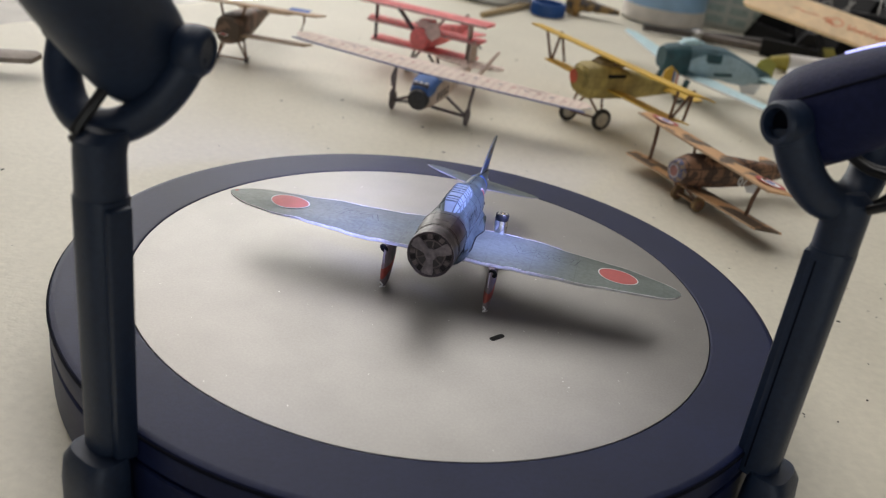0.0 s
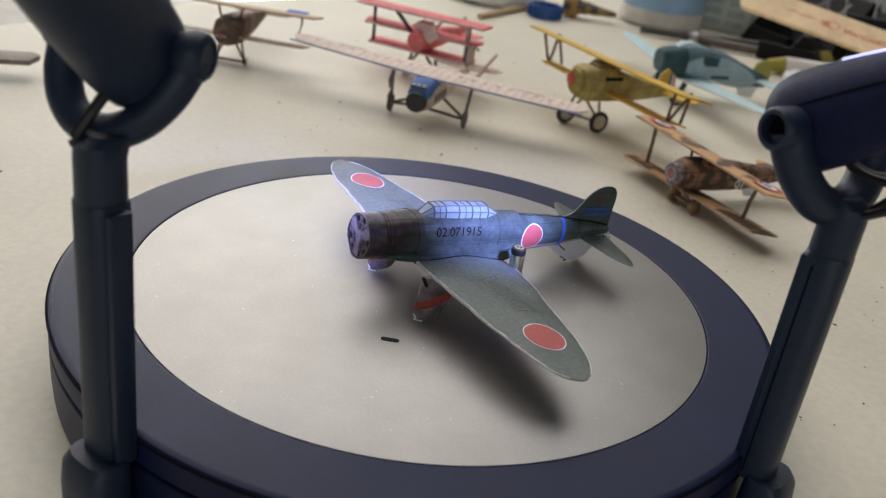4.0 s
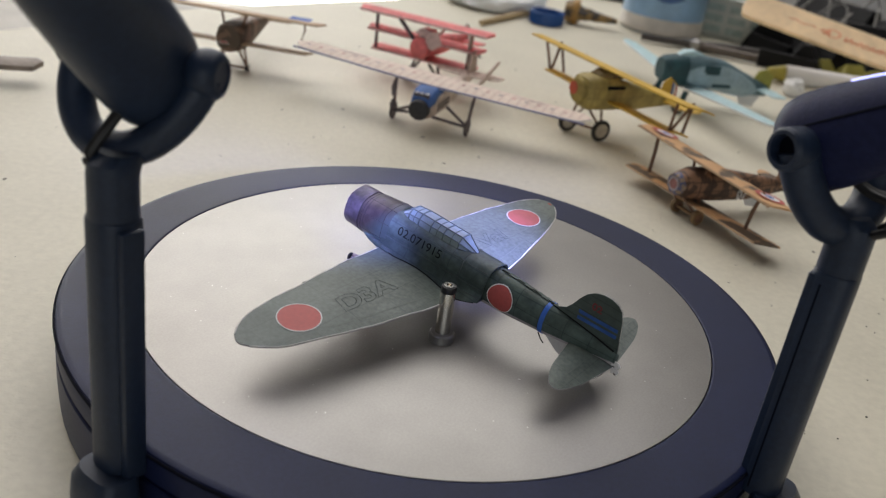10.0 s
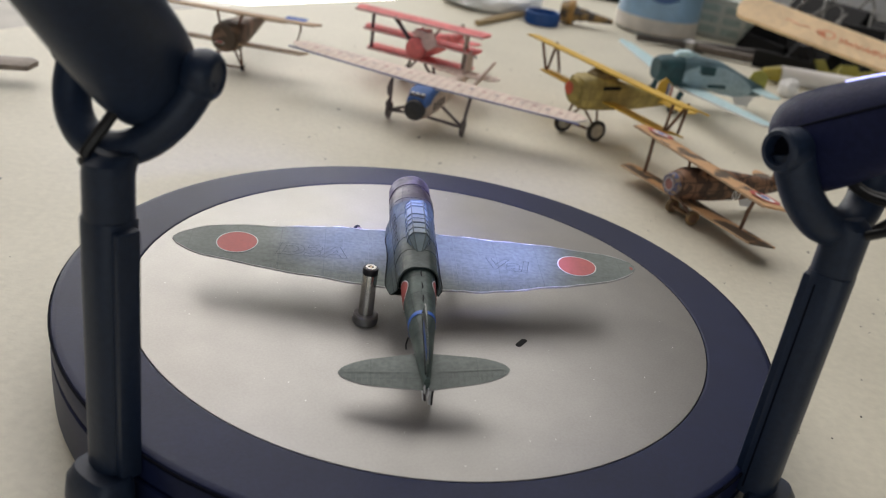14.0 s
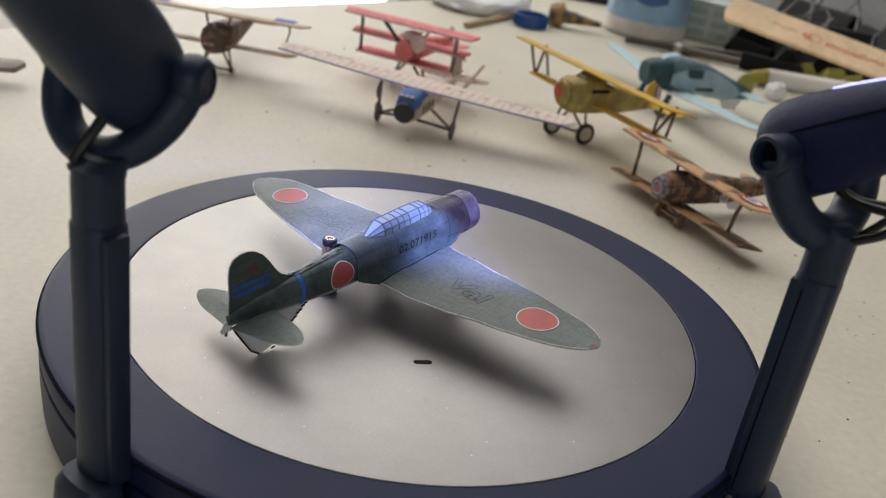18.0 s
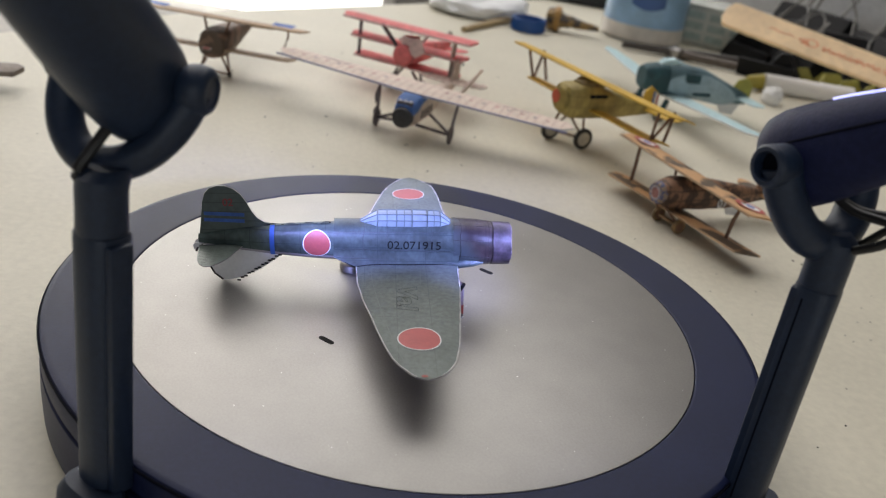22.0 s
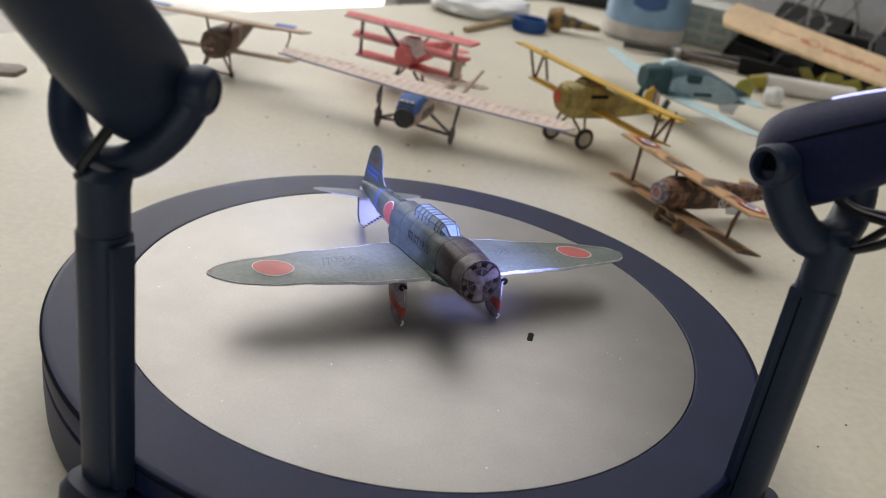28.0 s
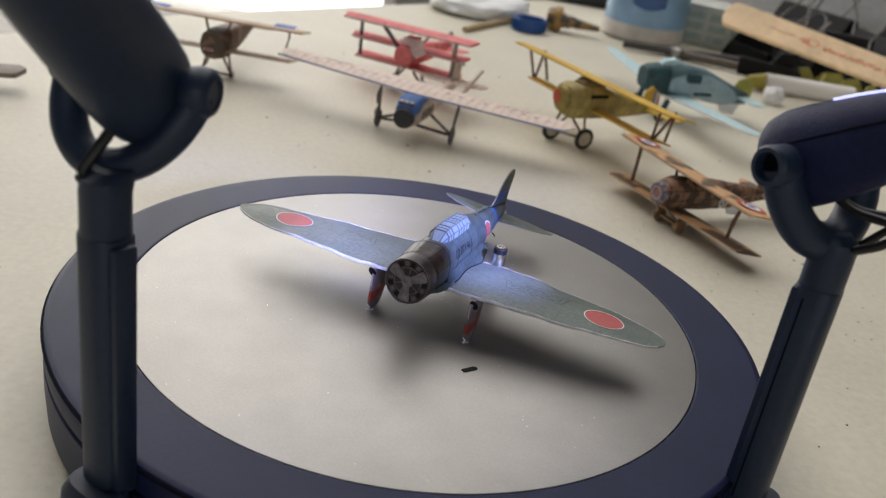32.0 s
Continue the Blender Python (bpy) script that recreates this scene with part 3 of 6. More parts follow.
lamp_post((-0.696, -1.043), "navy plastic lamp post with a steeply tilted lamp head", (-0.052, 0.118, 0.945, 23, 0.147, 0.085, 0.180), 0.041, (-0.029, 0.120, 0.933, 16, 46), (-0.26, 0.10, 0.27), LED_POWER * 0.78, slim=0.12, boss_out=0.014)
lamp_post((1.029, -0.722), "navy plastic lamp post with a slightly tilted lamp head", (0.004, 0.092, 0.925, -24, 0.146, 0.065, 0.185), 0.049, (0.0, 0.153, 0.922, -24, 33), (0.16, 0.14, 0.26), LED_POWER, leak=-14, slim=0.45)

# ---- the paper dive bomber on the plate ----
PLANE = Matrix.Translation((0.045, -0.02, 0.235)) @ Matrix.Rotation(radians(-11.5), 4, "Z") @ Matrix.Rotation(radians(-6.2), 4, "X") @ Matrix.Translation((0.017, 0.0, -0.013))


def smooth(t):
    t = max(0.0, min(1.0, t))
    return t * t * (3 - 2 * t)


def table_of(rows):
    """A piecewise straight function through (x, value) rows."""
    def f(x):
        if x <= rows[0][0]:
            return rows[0][1]
        for (a, va), (b, vb) in zip(rows, rows[1:]):
            if x <= b:
                return va + (vb - va) * (x - a) / (b - a)
        return rows[-1][1]
    return f


def rounded_tip(f, mid, end, tip):
    """Close a wing's edge in a round tip."""
    return lambda x: f(x) if abs(x) < tip else mid + (f(x) - mid) * math.sqrt(max(0.0, 1 - ((abs(x) - tip) / (end - tip)) ** 2))


def wing_slip(x):
    return -0.031 * (abs(x) / 0.8) ** 1.5


LEAD0 = rounded_tip(lambda x: table_of([(0.0, -0.115), (0.25, -0.104), (0.45, -0.08), (0.6, -0.060), (0.72, -0.033), (0.83, -0.010)])(abs(x)), 0.058, 0.805, 0.68)
TRAIL0 = rounded_tip(lambda x: table_of([(0.0, 0.245), (0.2, 0.238), (0.32, 0.222), (0.5, 0.190), (0.62, 0.166), (0.72, 0.141), (0.83, 0.113)])(abs(x)), 0.058, 0.805, 0.68)


def WING_LEAD(x):
    return LEAD0(x) + wing_slip(x)


def WING_TRAIL(x):
    return TRAIL0(x) + wing_slip(x)


def wing_z(x, y):
    c = (y - 0.06) / 0.19
    droop = 0.024 * (max(0.0, x) / 0.8) ** 1.5 + 0.002 * (max(0.0, -x) / 0.8) ** 2 - 0.013 * (max(0.0, -x) / 0.8) ** 4
    return -0.066 - droop + 0.012 * (1 - c * c) - 0.016 * max(0.0, abs(x) - 0.62) + 0.0028 * math.sin(x * 17) * math.sin(y * 23) + 0.0015 * math.sin(x * 41 + 1) * (y - 0.06) / 0.19


def fuse_half(y):
    return table_of([(-0.33, 0.080), (-0.2, 0.080), (0.0, 0.072), (0.2, 0.0685), (0.318, 0.0665)])(y)


def tail_half(y):
    return table_of([(0.25, 0.060), (0.32, 0.0530), (0.4, 0.0498), (0.55, 0.038), (0.7, 0.02), (0.79, 0.008)])(y)


def paper_plane():
    p = thing("paper_dive_bomber", "green paper model dive bomber with red discs on its wings", "model plane", PLANE)
    # wing: one bent sheet, printed above and white below
    halves = sheet((-0.804, 0.804), WING_LEAD, WING_TRAIL, wing_z, 0.0055, 96, 12, colours=True)
    wing = part("wing", halves, [GREEN, BELLY], p, "green printed paper wing with white cut edges")
    part("trailing_edge", tube([(x, WING_TRAIL(x) - 0.001, wing_z(x, WING_TRAIL(x)) - 0.0012 + 0.0008 * math.sin(x * 97) * math.sin(x * 31)) for x in [-0.79 + 1.58 * i / 90 for i in range(91)]], 0.0024, 6), CUT_EDGE, wing, "white cut paper edge")
    fold = []
    for x in [-0.785 + 1.57 * i / 90 for i in range(91)]:
        y, tall = WING_LEAD(x), 0.0062 - 0.0034 * smooth((abs(x) - 0.25) / 0.5)
        z = wing_z(x, y) + 0.001 - tall + 0.0006 * math.sin(x * 83)
        fold.append([(x, y + 0.002 + 0.0032 * math.cos(q), z + tall * math.sin(q)) for q in [2 * math.pi * k / 10 for k in range(10)]])
    part("leading_fold", loft(fold), CUT_EDGE, wing, "white folded leading edge")
    for x, yy in ((0.591, 0.041), (-0.587, 0.042)):
        part("red_disc", draped(disc(0.066, squash=0.95), lambda c, x=x, yy=yy: (c.x + x, c.y + yy, wing_z(c.x + x, c.y + yy) + 0.0012)), RED, wing, "printed red disc")
        part("disc_edge", draped(hoop(0.0655, 0.0695, squash=0.95), lambda c, x=x, yy=yy: (c.x + x, c.y + yy, wing_z(c.x + x, c.y + yy) + 0.0016)), PAPER, wing, "thin white printed ring")
    for text, x, h in (("D3A", 0.345, 0.066), ("Val", -0.325, 0.066)):
        b = lettering(text, h, bold=0.028, shear=0.18, outline=0.008)
        bmesh.ops.scale(b, vec=(1.35, 1.0, 0.01), verts=b.verts)
        bmesh.ops.rotate(b, cent=(0, 0, 0), matrix=Matrix.Rotation(math.pi, 3, "Z"), verts=b.verts)
        part("lettering", draped(b, lambda c, x=x: (c.x + x, c.y + 0.075, wing_z(c.x + x, c.y + 0.075) + 0.0014 + c.z * 0.2)), OUTLINE, wing, "outlined printed letters", smooth=False)
    # printed control surfaces: hinge line and short ribs along the trailing edge
    ribs = []
    for s in (-1, 1):
        n = 46
        for i in range(n):
            x = s * (0.15 + 0.60 * i / n)
            y1 = WING_TRAIL(x) - 0.006
            y0 = y1 - 0.015
            r = box(-0.0008, y0, 0, 0.0008, y1, 0.0002)
            ribs.append(draped(r, lambda c, x=x: (c.x + x, c.y, wing_z(x, c.y) + 0.0008 + c.z)))
        hinge = []
        for i in range(60):
            xa, xb = s * (0.13 + 0.62 * i / 60), s * (0.13 + 0.62 * (i + 1) / 60)
            q = bmesh.new()
            vs = [q.verts.new((xx, WING_TRAIL(xx) * 0.78 + k, wing_z(xx, WING_TRAIL(xx) * 0.78 + k) + 0.0008)) for xx, k in ((xa, 0), (xb, 0), (xb, 0.0028), (xa, 0.0028))]
            q.faces.new(vs)
            hinge.append(q)
        ribs += hinge
    part("rib_print", joined(*ribs), RIB_INK, wing, "printed ribs and hinge lines")
    # printed panel seams: short runs along the chord and the outlines of two hatches near the root
    seams = []

    def seam_line(xa, ya, xb, yb, wide=0.0013):
        d = Vector((xb - xa, yb - ya))
        n = Vector((-d.y, d.x)).normalized() * wide
        for i in range(8):
            q = bmesh.new()
            pts = []
            for f, k in ((i / 8, 1), (i / 8, -1), ((i + 1) / 8, -1), ((i + 1) / 8, 1)):
                sx, sy = xa + d.x * f + n.x * k, ya + d.y * f + n.y * k
                pts.append(q.verts.new((sx, sy, wing_z(sx, sy) + 0.0013)))
            q.faces.new(pts)
            seams.append(q)

    for s in (1, -1):
        for x, ya, yb in ((0.135, -0.05, 0.20), (0.150, -0.05, 0.15), (0.205, 0.10, 0.19), (0.235, -0.03, 0.05), (0.268, 0.11, 0.18), (0.455, 0.10, 0.16)):
            seam_line(s * x, ya, s * x, yb)
        for xa, ya, xb, yb in ((0.165, 0.10, 0.205, 0.10), (0.165, 0.155, 0.205, 0.155), (0.165, 0.10, 0.165, 0.155), (0.11, 0.02, 0.24, 0.025)):
            seam_line(s * xa, ya, s * xb, yb)
    part("panel_seams", joined(*seams), RIB_INK, wing, "thin printed panel seams")
    part("tip_mark", draped(disc(0.007, squash=0.6), lambda c: (-0.789 + c.x * 0.8, 0.035 + c.y * 2.2, wing_z(-0.789 + c.x * 0.8, 0.035 + c.y * 2.2) + 0.0014)), DARK_RED, wing, "worn red mark at the wing tip")
    # cowling and engine face
    sec = []
    for y, r in ((-0.2965, 0.066), (-0.2990, 0.0720), (-0.2975, 0.0748), (-0.27, 0.0762), (-0.236, 0.0768), (-0.233, 0.0748), (-0.22, 0.0758), (-0.17, 0.0785), (-0.12, 0.0785), (-0.095, 0.0785)):
        q = smooth((y + 0.25) / 0.15)
        ring = []
        for k in range(56):
            a = 2 * math.pi * k / 56
            c, sn = math.cos(a), math.sin(a)
            w, tall = (fuse_half(y) + 0.002) * math.copysign(abs(c) ** 0.72, c), (0.0745 if sn > 0 else 0.082) * sn
            rough = 1 + 0.006 * math.sin(3 * a + 40 * y) + 0.005 * math.sin(7 * a - 90 * y)
            ring.append(((r * c * (1 - q) + w * q) * rough, y + 0.0015 * math.sin(5 * a + 1), ((r * sn - 0.010) * (1 - q) + tall * q) * rough))
        sec.append(ring)
    cowl = part("cowling", loft(sec[4:], cap=False), COWL, p, "red-brown printed paper cowling")
    part("cowl_ring", loft(sec[:5], cap=False), COWL_RING, cowl, "purplish printed paper ring with a rough cut edge")
    ragged = [(x * 0.992, y - 0.0008 + 0.0022 * math.sin(k * 2.9) * math.sin(k * 0.8), (z + 0.010) * 0.992 - 0.010) for k, (x, y, z) in enumerate(sec[2] + sec[2][:1])]
    part("ragged_edge", tube(ragged, 0.0011, 6), ENGINE_GREY, cowl, "pale ragged cut paper edge")
    for i, thin in ((5, 0.0022), (6, 0.0012), (8, 0.0012)):
        part("seam", tube([(x * 1.002, y, z * 1.002) for x, y, z in sec[i] + sec[i][:1]], thin * 0.75, 6), COWL_LINE, cowl, "dark printed seam")
    for k in range(3, 56, 7):
        part("panel_line", tube([(q[k][0] * 1.001, q[k][1], q[k][2] * 1.001) for q in sec[5:]], 0.0008, 6), COWL_LINE, cowl, "thin dark panel line")
    face = part("engine_face", lathe([(0.0715, -0.2935), (0.001, -0.288)], 48, "y", cap=False), ENGINE, p, "printed radial engine", m=Matrix.Translation((0, 0, -0.010)))
    for k in range(18):
        a = 2 * math.pi * (k + 0.5) / 18
        cyl = box(-0.0075, -0.2955, 0.050, 0.0075, -0.291, 0.068, 0.0015)
        part("cylinder", moved(cyl, Matrix.Rotation(a, 4, "Y")), ENGINE_PALE if k % 2 else COWL_LINE, face)
    part("pushrod_ring", lathe([(0.047, -0.2942), (0.047, -0.2958), (0.043, -0.2958), (0.043, -0.2938)], 40, "y", cap=False), ENGINE_PALE, face, "pale printed pushrod ring")
    for k in range(9):
        a = 2 * math.pi * k / 9 + 0.1
        rod = box(-0.0022, -0.2952, 0.020, 0.0022, -0.2905, 0.048)
        part("pushrod", moved(rod, Matrix.Rotation(a, 4, "Y")), ENGINE_PALE, face)
    part("hub", lathe([(0.021, -0.291), (0.019, -0.2985), (0.009, -0.300), (0.001, -0.300)], 24, "y"), ENGINE_GREY, face, "grey printed propeller hub")
    for k in range(3):
        bl = slab([(-0.010, 0.008), (0.010, 0.008), (0.0135, 0.035), (0.019, 0.056), (0.0175, 0.0655), (0.0, 0.0700), (-0.0175, 0.0655), (-0.019, 0.056), (-0.0135, 0.035)], 0.0016, "y")
        part("blade_print", moved(moved(bl, Matrix.Translation((0, -0.2972, 0))), Matrix.Rotation(radians(62 + 120 * k), 4, "Y")), ENGINE_GREY, face, "pale printed propeller blade")
    # front fuselage: a paper wrap open at its hind end
    sec = []
    ys = [-0.115, -0.09, -0.05, 0.0, 0.05, 0.15, 0.25, 0.318]
    for inner in (0.0, 0.004):
        for y in (ys if not inner else ys[::-1]):
            hw, top = fuse_half(y) - inner, table_of([(-0.2, 0.072), (-0.05, 0.072), (0.2, 0.071), (0.318, 0.071)])(y) - inner
            ring = []
            for k in range(29):
                a = math.pi * (-0.06 + 1.12 * k / 28)
                ring.append((hw * math.copysign(abs(math.cos(a)) ** 0.72, math.cos(a)), y, top * math.sin(a) if math.sin(a) > 0 else 0.12 * math.sin(a)))
            low = table_of([(-0.2, -0.075), (-0.1, -0.078), (0.1, -0.074), (0.25, -0.064), (0.318, -0.036)])(y)
            flare = 0.006 + 0.021 * smooth((y + 0.1) / 0.08) * smooth((0.318 - y) / 0.1)
            hang = low - 0.008 * smooth((y - 0.18) / 0.13)
            ring = [(hw + flare + 0.011 * smooth((y - 0.22) / 0.1), y, hang)] + ring + [(-hw - flare, y, low)]
            sec.append(ring)
    body = part("fuselage", loft(sec, cap=False), FUSE, p, "blue-green printed paper fuselage")
    edge = sec[7]
    rimb = bmesh.new()
    va = [rimb.verts.new((x * 1.006, y + 0.001, z * 1.006)) for x, y, z in edge]
    vb = [rimb.verts.new((x * 0.985, y + 0.0015, z * 0.985)) for x, y, z in edge]
    for i in range(len(va) - 1):
        rimb.faces.new((va[i], va[i + 1], vb[i + 1], vb[i]))
    part("cut_edge", rimb, OUTLINE, body, "dark torn paper edge")
    for s in (1, -1):
        b = lettering("02.071915", 0.027, bold=0.0)
        wide = max(v.co.x for v in b.verts) - min(v.co.x for v in b.verts)
        bmesh.ops.scale(b, vec=(0.184 / wide, 1.12, 1), verts=b.verts)
        yc = 0.04
        # reads from nose to tail on the left side and from tail to nose on the right side
        def side(c, s=s):
            y = yc + c.x * s
            z = (0.029 if s > 0 else 0.009) + c.y
            base = fuse_half(y) * math.sqrt(max(0.0, 1 - (max(0.0, z) / 0.08) ** 2.8))
            return (s * (base + 0.0015), y, z)
        part("serial_number", draped(b, side), INK, body, "black printed serial number", smooth=False)
    # shadow line under the skirt, drawn as a dark tube, and seams that run over the fuselage
    for s in (1, -1):
        slit = []
        for y in [-0.10 + 0.405 * i / 20 for i in range(21)]:
            low = table_of([(-0.2, -0.075), (-0.1, -0.078), (0.1, -0.074), (0.25, -0.064), (0.318, -0.036)])(y)
            flare = 0.006 + 0.021 * smooth((y + 0.1) / 0.08) * smooth((0.318 - y) / 0.1)
            zw = wing_z(s * (fuse_half(y) + 0.02), y) + 0.001
            if low < zw and y < 0.235:
                slit.append((s * (fuse_half(y) + flare * (zw + 0.022) / (low + 0.022) + 0.001), y, zw))
            else:
                loose = smooth((y - 0.18) / 0.13) if s > 0 else 0.0
                slit.append((s * (fuse_half(y) + flare + 0.011 * smooth((y - 0.22) / 0.1) * loose), y, low - 0.008 * loose))
        part("skirt_shadow", tube(slit, 0.0020, 6), INK, body, "shadow line under the paper skirt, drawn as a dark tube")
    for y, thin in ((-0.02, 0.0009), (0.135, 0.0011), (0.215, 0.0013)):
        hw, top = fuse_half(y), table_of([(-0.2, 0.072), (-0.05, 0.072), (0.2, 0.071), (0.318, 0.071)])(y)
        over = [(hw * math.copysign(abs(math.cos(a)) ** 0.72, math.cos(a)) * 1.004, y + 0.002 * math.sin(5 * a), (top if math.sin(a) > 0 else 0.12) * math.sin(a) * 1.004) for a in [math.pi * (-0.06 + 1.12 * k / 28) for k in range(29)]]
        part("panel_seam", tube(over, thin, 6), OUTLINE, body, "thin printed panel seam")
    # folds pressed along the flank
    for s in (1, -1):
        for z0, z1, thin in ((0.052, 0.050, 0.0011), (-0.012, -0.006, 0.0013), (-0.052, -0.034, 0.0018)):
            fold = []
            for i in range(15):
                y = -0.10 + 0.41 * i / 14
                z = z0 + (z1 - z0) * i / 14 + 0.0012 * math.sin(i * 1.9 + s)
                base = fuse_half(y) * (max(0.0, 1 - (max(0.0, z) / 0.071) ** 2.0)) ** 0.36 if z > 0 else fuse_half(y) + (0.0015 if z > -0.02 else 0.008)
                fold.append((s * base, y, z))
            part("fold_line", tube(fold, thin, 6), OUTLINE, body, "pressed fold in the paper")
    # tail boom
    sec = []
    for y in (0.20, 0.30, 0.36, 0.40, 0.45, 0.50, 0.55, 0.60, 0.65, 0.70, 0.74, 0.785):
        hw = tail_half(y)
        top = table_of([(0.2, 0.069), (0.32, 0.0615), (0.4, 0.0590), (0.55, 0.050), (0.7, 0.031), (0.785, 0.016)])(y)
        low = table_of([(0.2, -0.074), (0.32, -0.073), (0.4, -0.068), (0.55, -0.054), (0.7, -0.035), (0.785, -0.022)])(y)
        ring = []
        for k in range(28):
            a = 2 * math.pi * k / 28
            zz = top * math.sin(a) if math.sin(a) > 0 else -low * math.sin(a)
            ring.append((hw * math.copysign(abs(math.cos(a)) ** 0.8, math.cos(a)), y, zz))
        sec.append(ring)
    lofted = loft(sec)
    for f in lofted.faces:
        mid_a = f.calc_center_median()
        if len(f.verts) == 4 and mid_a.z < -0.62 * table_of([(0.2, 0.074), (0.4, 0.068), (0.55, 0.054), (0.7, 0.035), (0.785, 0.022)])(mid_a.y):
            f.material_index = 1
    boom = part("tail_boom", lofted, [BOOM, BELLY], p, "dark green printed paper tail boom with a pale belly")

    def boom_x(y, z):
        t = table_of([(0.2, 0.069), (0.32, 0.0615), (0.4, 0.0590), (0.55, 0.050)])(y) if z > 0 else table_of([(0.2, 0.074), (0.32, 0.073), (0.4, 0.068), (0.55, 0.054)])(y)
        return tail_half(y) * (max(0.0, 1 - min(1.0, abs(z) / t) ** 2)) ** 0.4

    for s in (1, -1):
        part("red_disc", draped(disc(0.046), lambda c, s=s: (s * (boom_x(0.376 + c.x, c.y - 0.001 - 0.003 * s) + 0.0018), 0.376 + c.x, c.y - 0.001 - 0.003 * s)), RED, boom, "printed red disc")
        part("disc_edge", draped(hoop(0.0455, 0.0485), lambda c, s=s: (s * (boom_x(0.376 + c.x, c.y - 0.001 - 0.003 * s) + 0.0026), 0.376 + c.x, c.y - 0.001 - 0.003 * s)), PAPER, boom, "thin white printed ring")
    band = []
    for y in (0.522, 0.538):
        hw = tail_half(y) + 0.0016
        band.append([(hw * math.copysign(abs(math.cos(a)) ** 0.8, math.cos(a)), y, (0.0535 if math.sin(a) > 0 else 0.0580) * math.sin(a)) for a in [2 * math.pi * k / 28 for k in range(28)]])
    part("blue_band", loft(band, cap=False), BLUE, boom, "bright blue printed band")
    # ragged glue seam along the spine
    seam = [(0.0015 * math.sin(i * 2.3), 0.33 + 0.23 * i / 14, table_of([(0.2, 0.069), (0.32, 0.0615), (0.4, 0.0590), (0.55, 0.050), (0.7, 0.031)])(0.33 + 0.23 * i / 14) + 0.0015 + 0.002 * math.sin(i * 1.7)) for i in range(15)]
    part("spine_seam", tube(seam, 0.0022, 6), INK, boom, "ragged dark glue seam")
    # torn overlap of the boom's paper on one side of the spine, and a dark tube for the shade in the gap at the fin's
    # foot
    torn = bmesh.new()
    over, under = [], []
    for i in range(25):
        y = 0.335 + 0.20 * i / 24
        spine = table_of([(0.2, 0.069), (0.32, 0.0615), (0.4, 0.0590), (0.55, 0.050)])(y)
        reach = 0.010 + 0.004 * math.sin(i * 1.9) + 0.003 * math.sin(i * 4.3 + 1)
        over.append(torn.verts.new((-reach, y, spine + 0.0035 + 0.001 * math.sin(i * 2.7))))
        under.append(torn.verts.new((0.004 + 0.002 * math.sin(i * 3.1), y, spine + 0.0028)))
    for i in range(24):
        torn.faces.new((over[i], over[i + 1], under[i + 1], under[i]))
    part("torn_overlap", torn, BOOM, boom, "ragged torn paper overlap")
    gap = [(0.0045, 0.53 + 0.24 * i / 12, table_of([(0.5, 0.055), (0.55, 0.0505), (0.7, 0.0315), (0.785, 0.0165)])(0.53 + 0.24 * i / 12) + 0.0005) for i in range(13)]
    part("fin_gap_shade", tube(gap, 0.0034, 6), INK, boom, "open gap beside the fin, its shade drawn as a dark tube")
    # fin, bent a little to one side
    fin = [(0.50, 0.048), (0.555, 0.058), (0.582, 0.073), (0.600, 0.097), (0.617, 0.128), (0.637, 0.156), (0.660, 0.174), (0.688, 0.184), (0.716, 0.185), (0.741, 0.176), (0.757, 0.159), (0.766, 0.130), (0.774, 0.06), (0.782, 0.0), (0.70, 0.01)]
    f = slab(fin, 0.006, "x")
    bmesh.ops.triangulate(f, faces=f.faces)
    bmesh.ops.subdivide_edges(f, edges=f.edges[:], cuts=3, use_grid_fill=True)

    def fin_x(z):
        return 0.026 * (max(0.0, z) / 0.2) ** 1.4

    finp = part("fin", draped(f, lambda c: (c.x + fin_x(c.z), c.y, c.z)), FINGREEN, p, "dark green printed paper tail fin")
    for z0 in (0.060, 0.082):
        b = box(-0.0045, 0.625, 0, 0.0045, 0.762, 0.012)
        part("blue_stripe", draped(b, lambda c, z0=z0: (c.x + fin_x(c.z + z0 + (0.7 - c.y) * -0.03), c.y, c.z + z0 + (0.7 - c.y) * -0.03)), FIN_BLUE, finp, "faded blue printed stripe")
    for s in (1, -1):
        b = lettering("02", 0.026, bold=0.02)
        part("tail_number", draped(b, lambda c, s=s: (s * 0.0046 + fin_x(0.128 + c.y), 0.680 + c.x * s, 0.128 + c.y)), mat("dark_red_ink", (0.22, 0.03, 0.035), 0.6), finp, "dark red printed number", smooth=False)
    edge = [(fin_x(z), y, z) for y, z in fin[1:13]]
    part("cut_edge", tube(edge, 0.0009, 6), CUT_EDGE, finp, "white cut paper edge")
    # tailplane
    lead = rounded_tip(lambda x: 0.628 + 0.20 * abs(x), 0.715, 0.240, 0.14)
    trail = rounded_tip(lambda x: 0.786 - 0.14 * abs(x), 0.715, 0.240, 0.14)
    tz = lambda x, y: -0.022 - 0.02 * max(0, x) / 0.24 + 0.03 * max(0, -x) / 0.24 + 0.004 * math.sin(y * 30)
    for s, sp in ((1, (0.006, 0.2399)), (-1, (-0.2399, -0.006))):
        part("tailplane", sheet(sp, lead, trail, tz, 0.0032, 30, 8, colours=True), [GREEN, BELLY], p, "green printed paper tailplane with white edges")
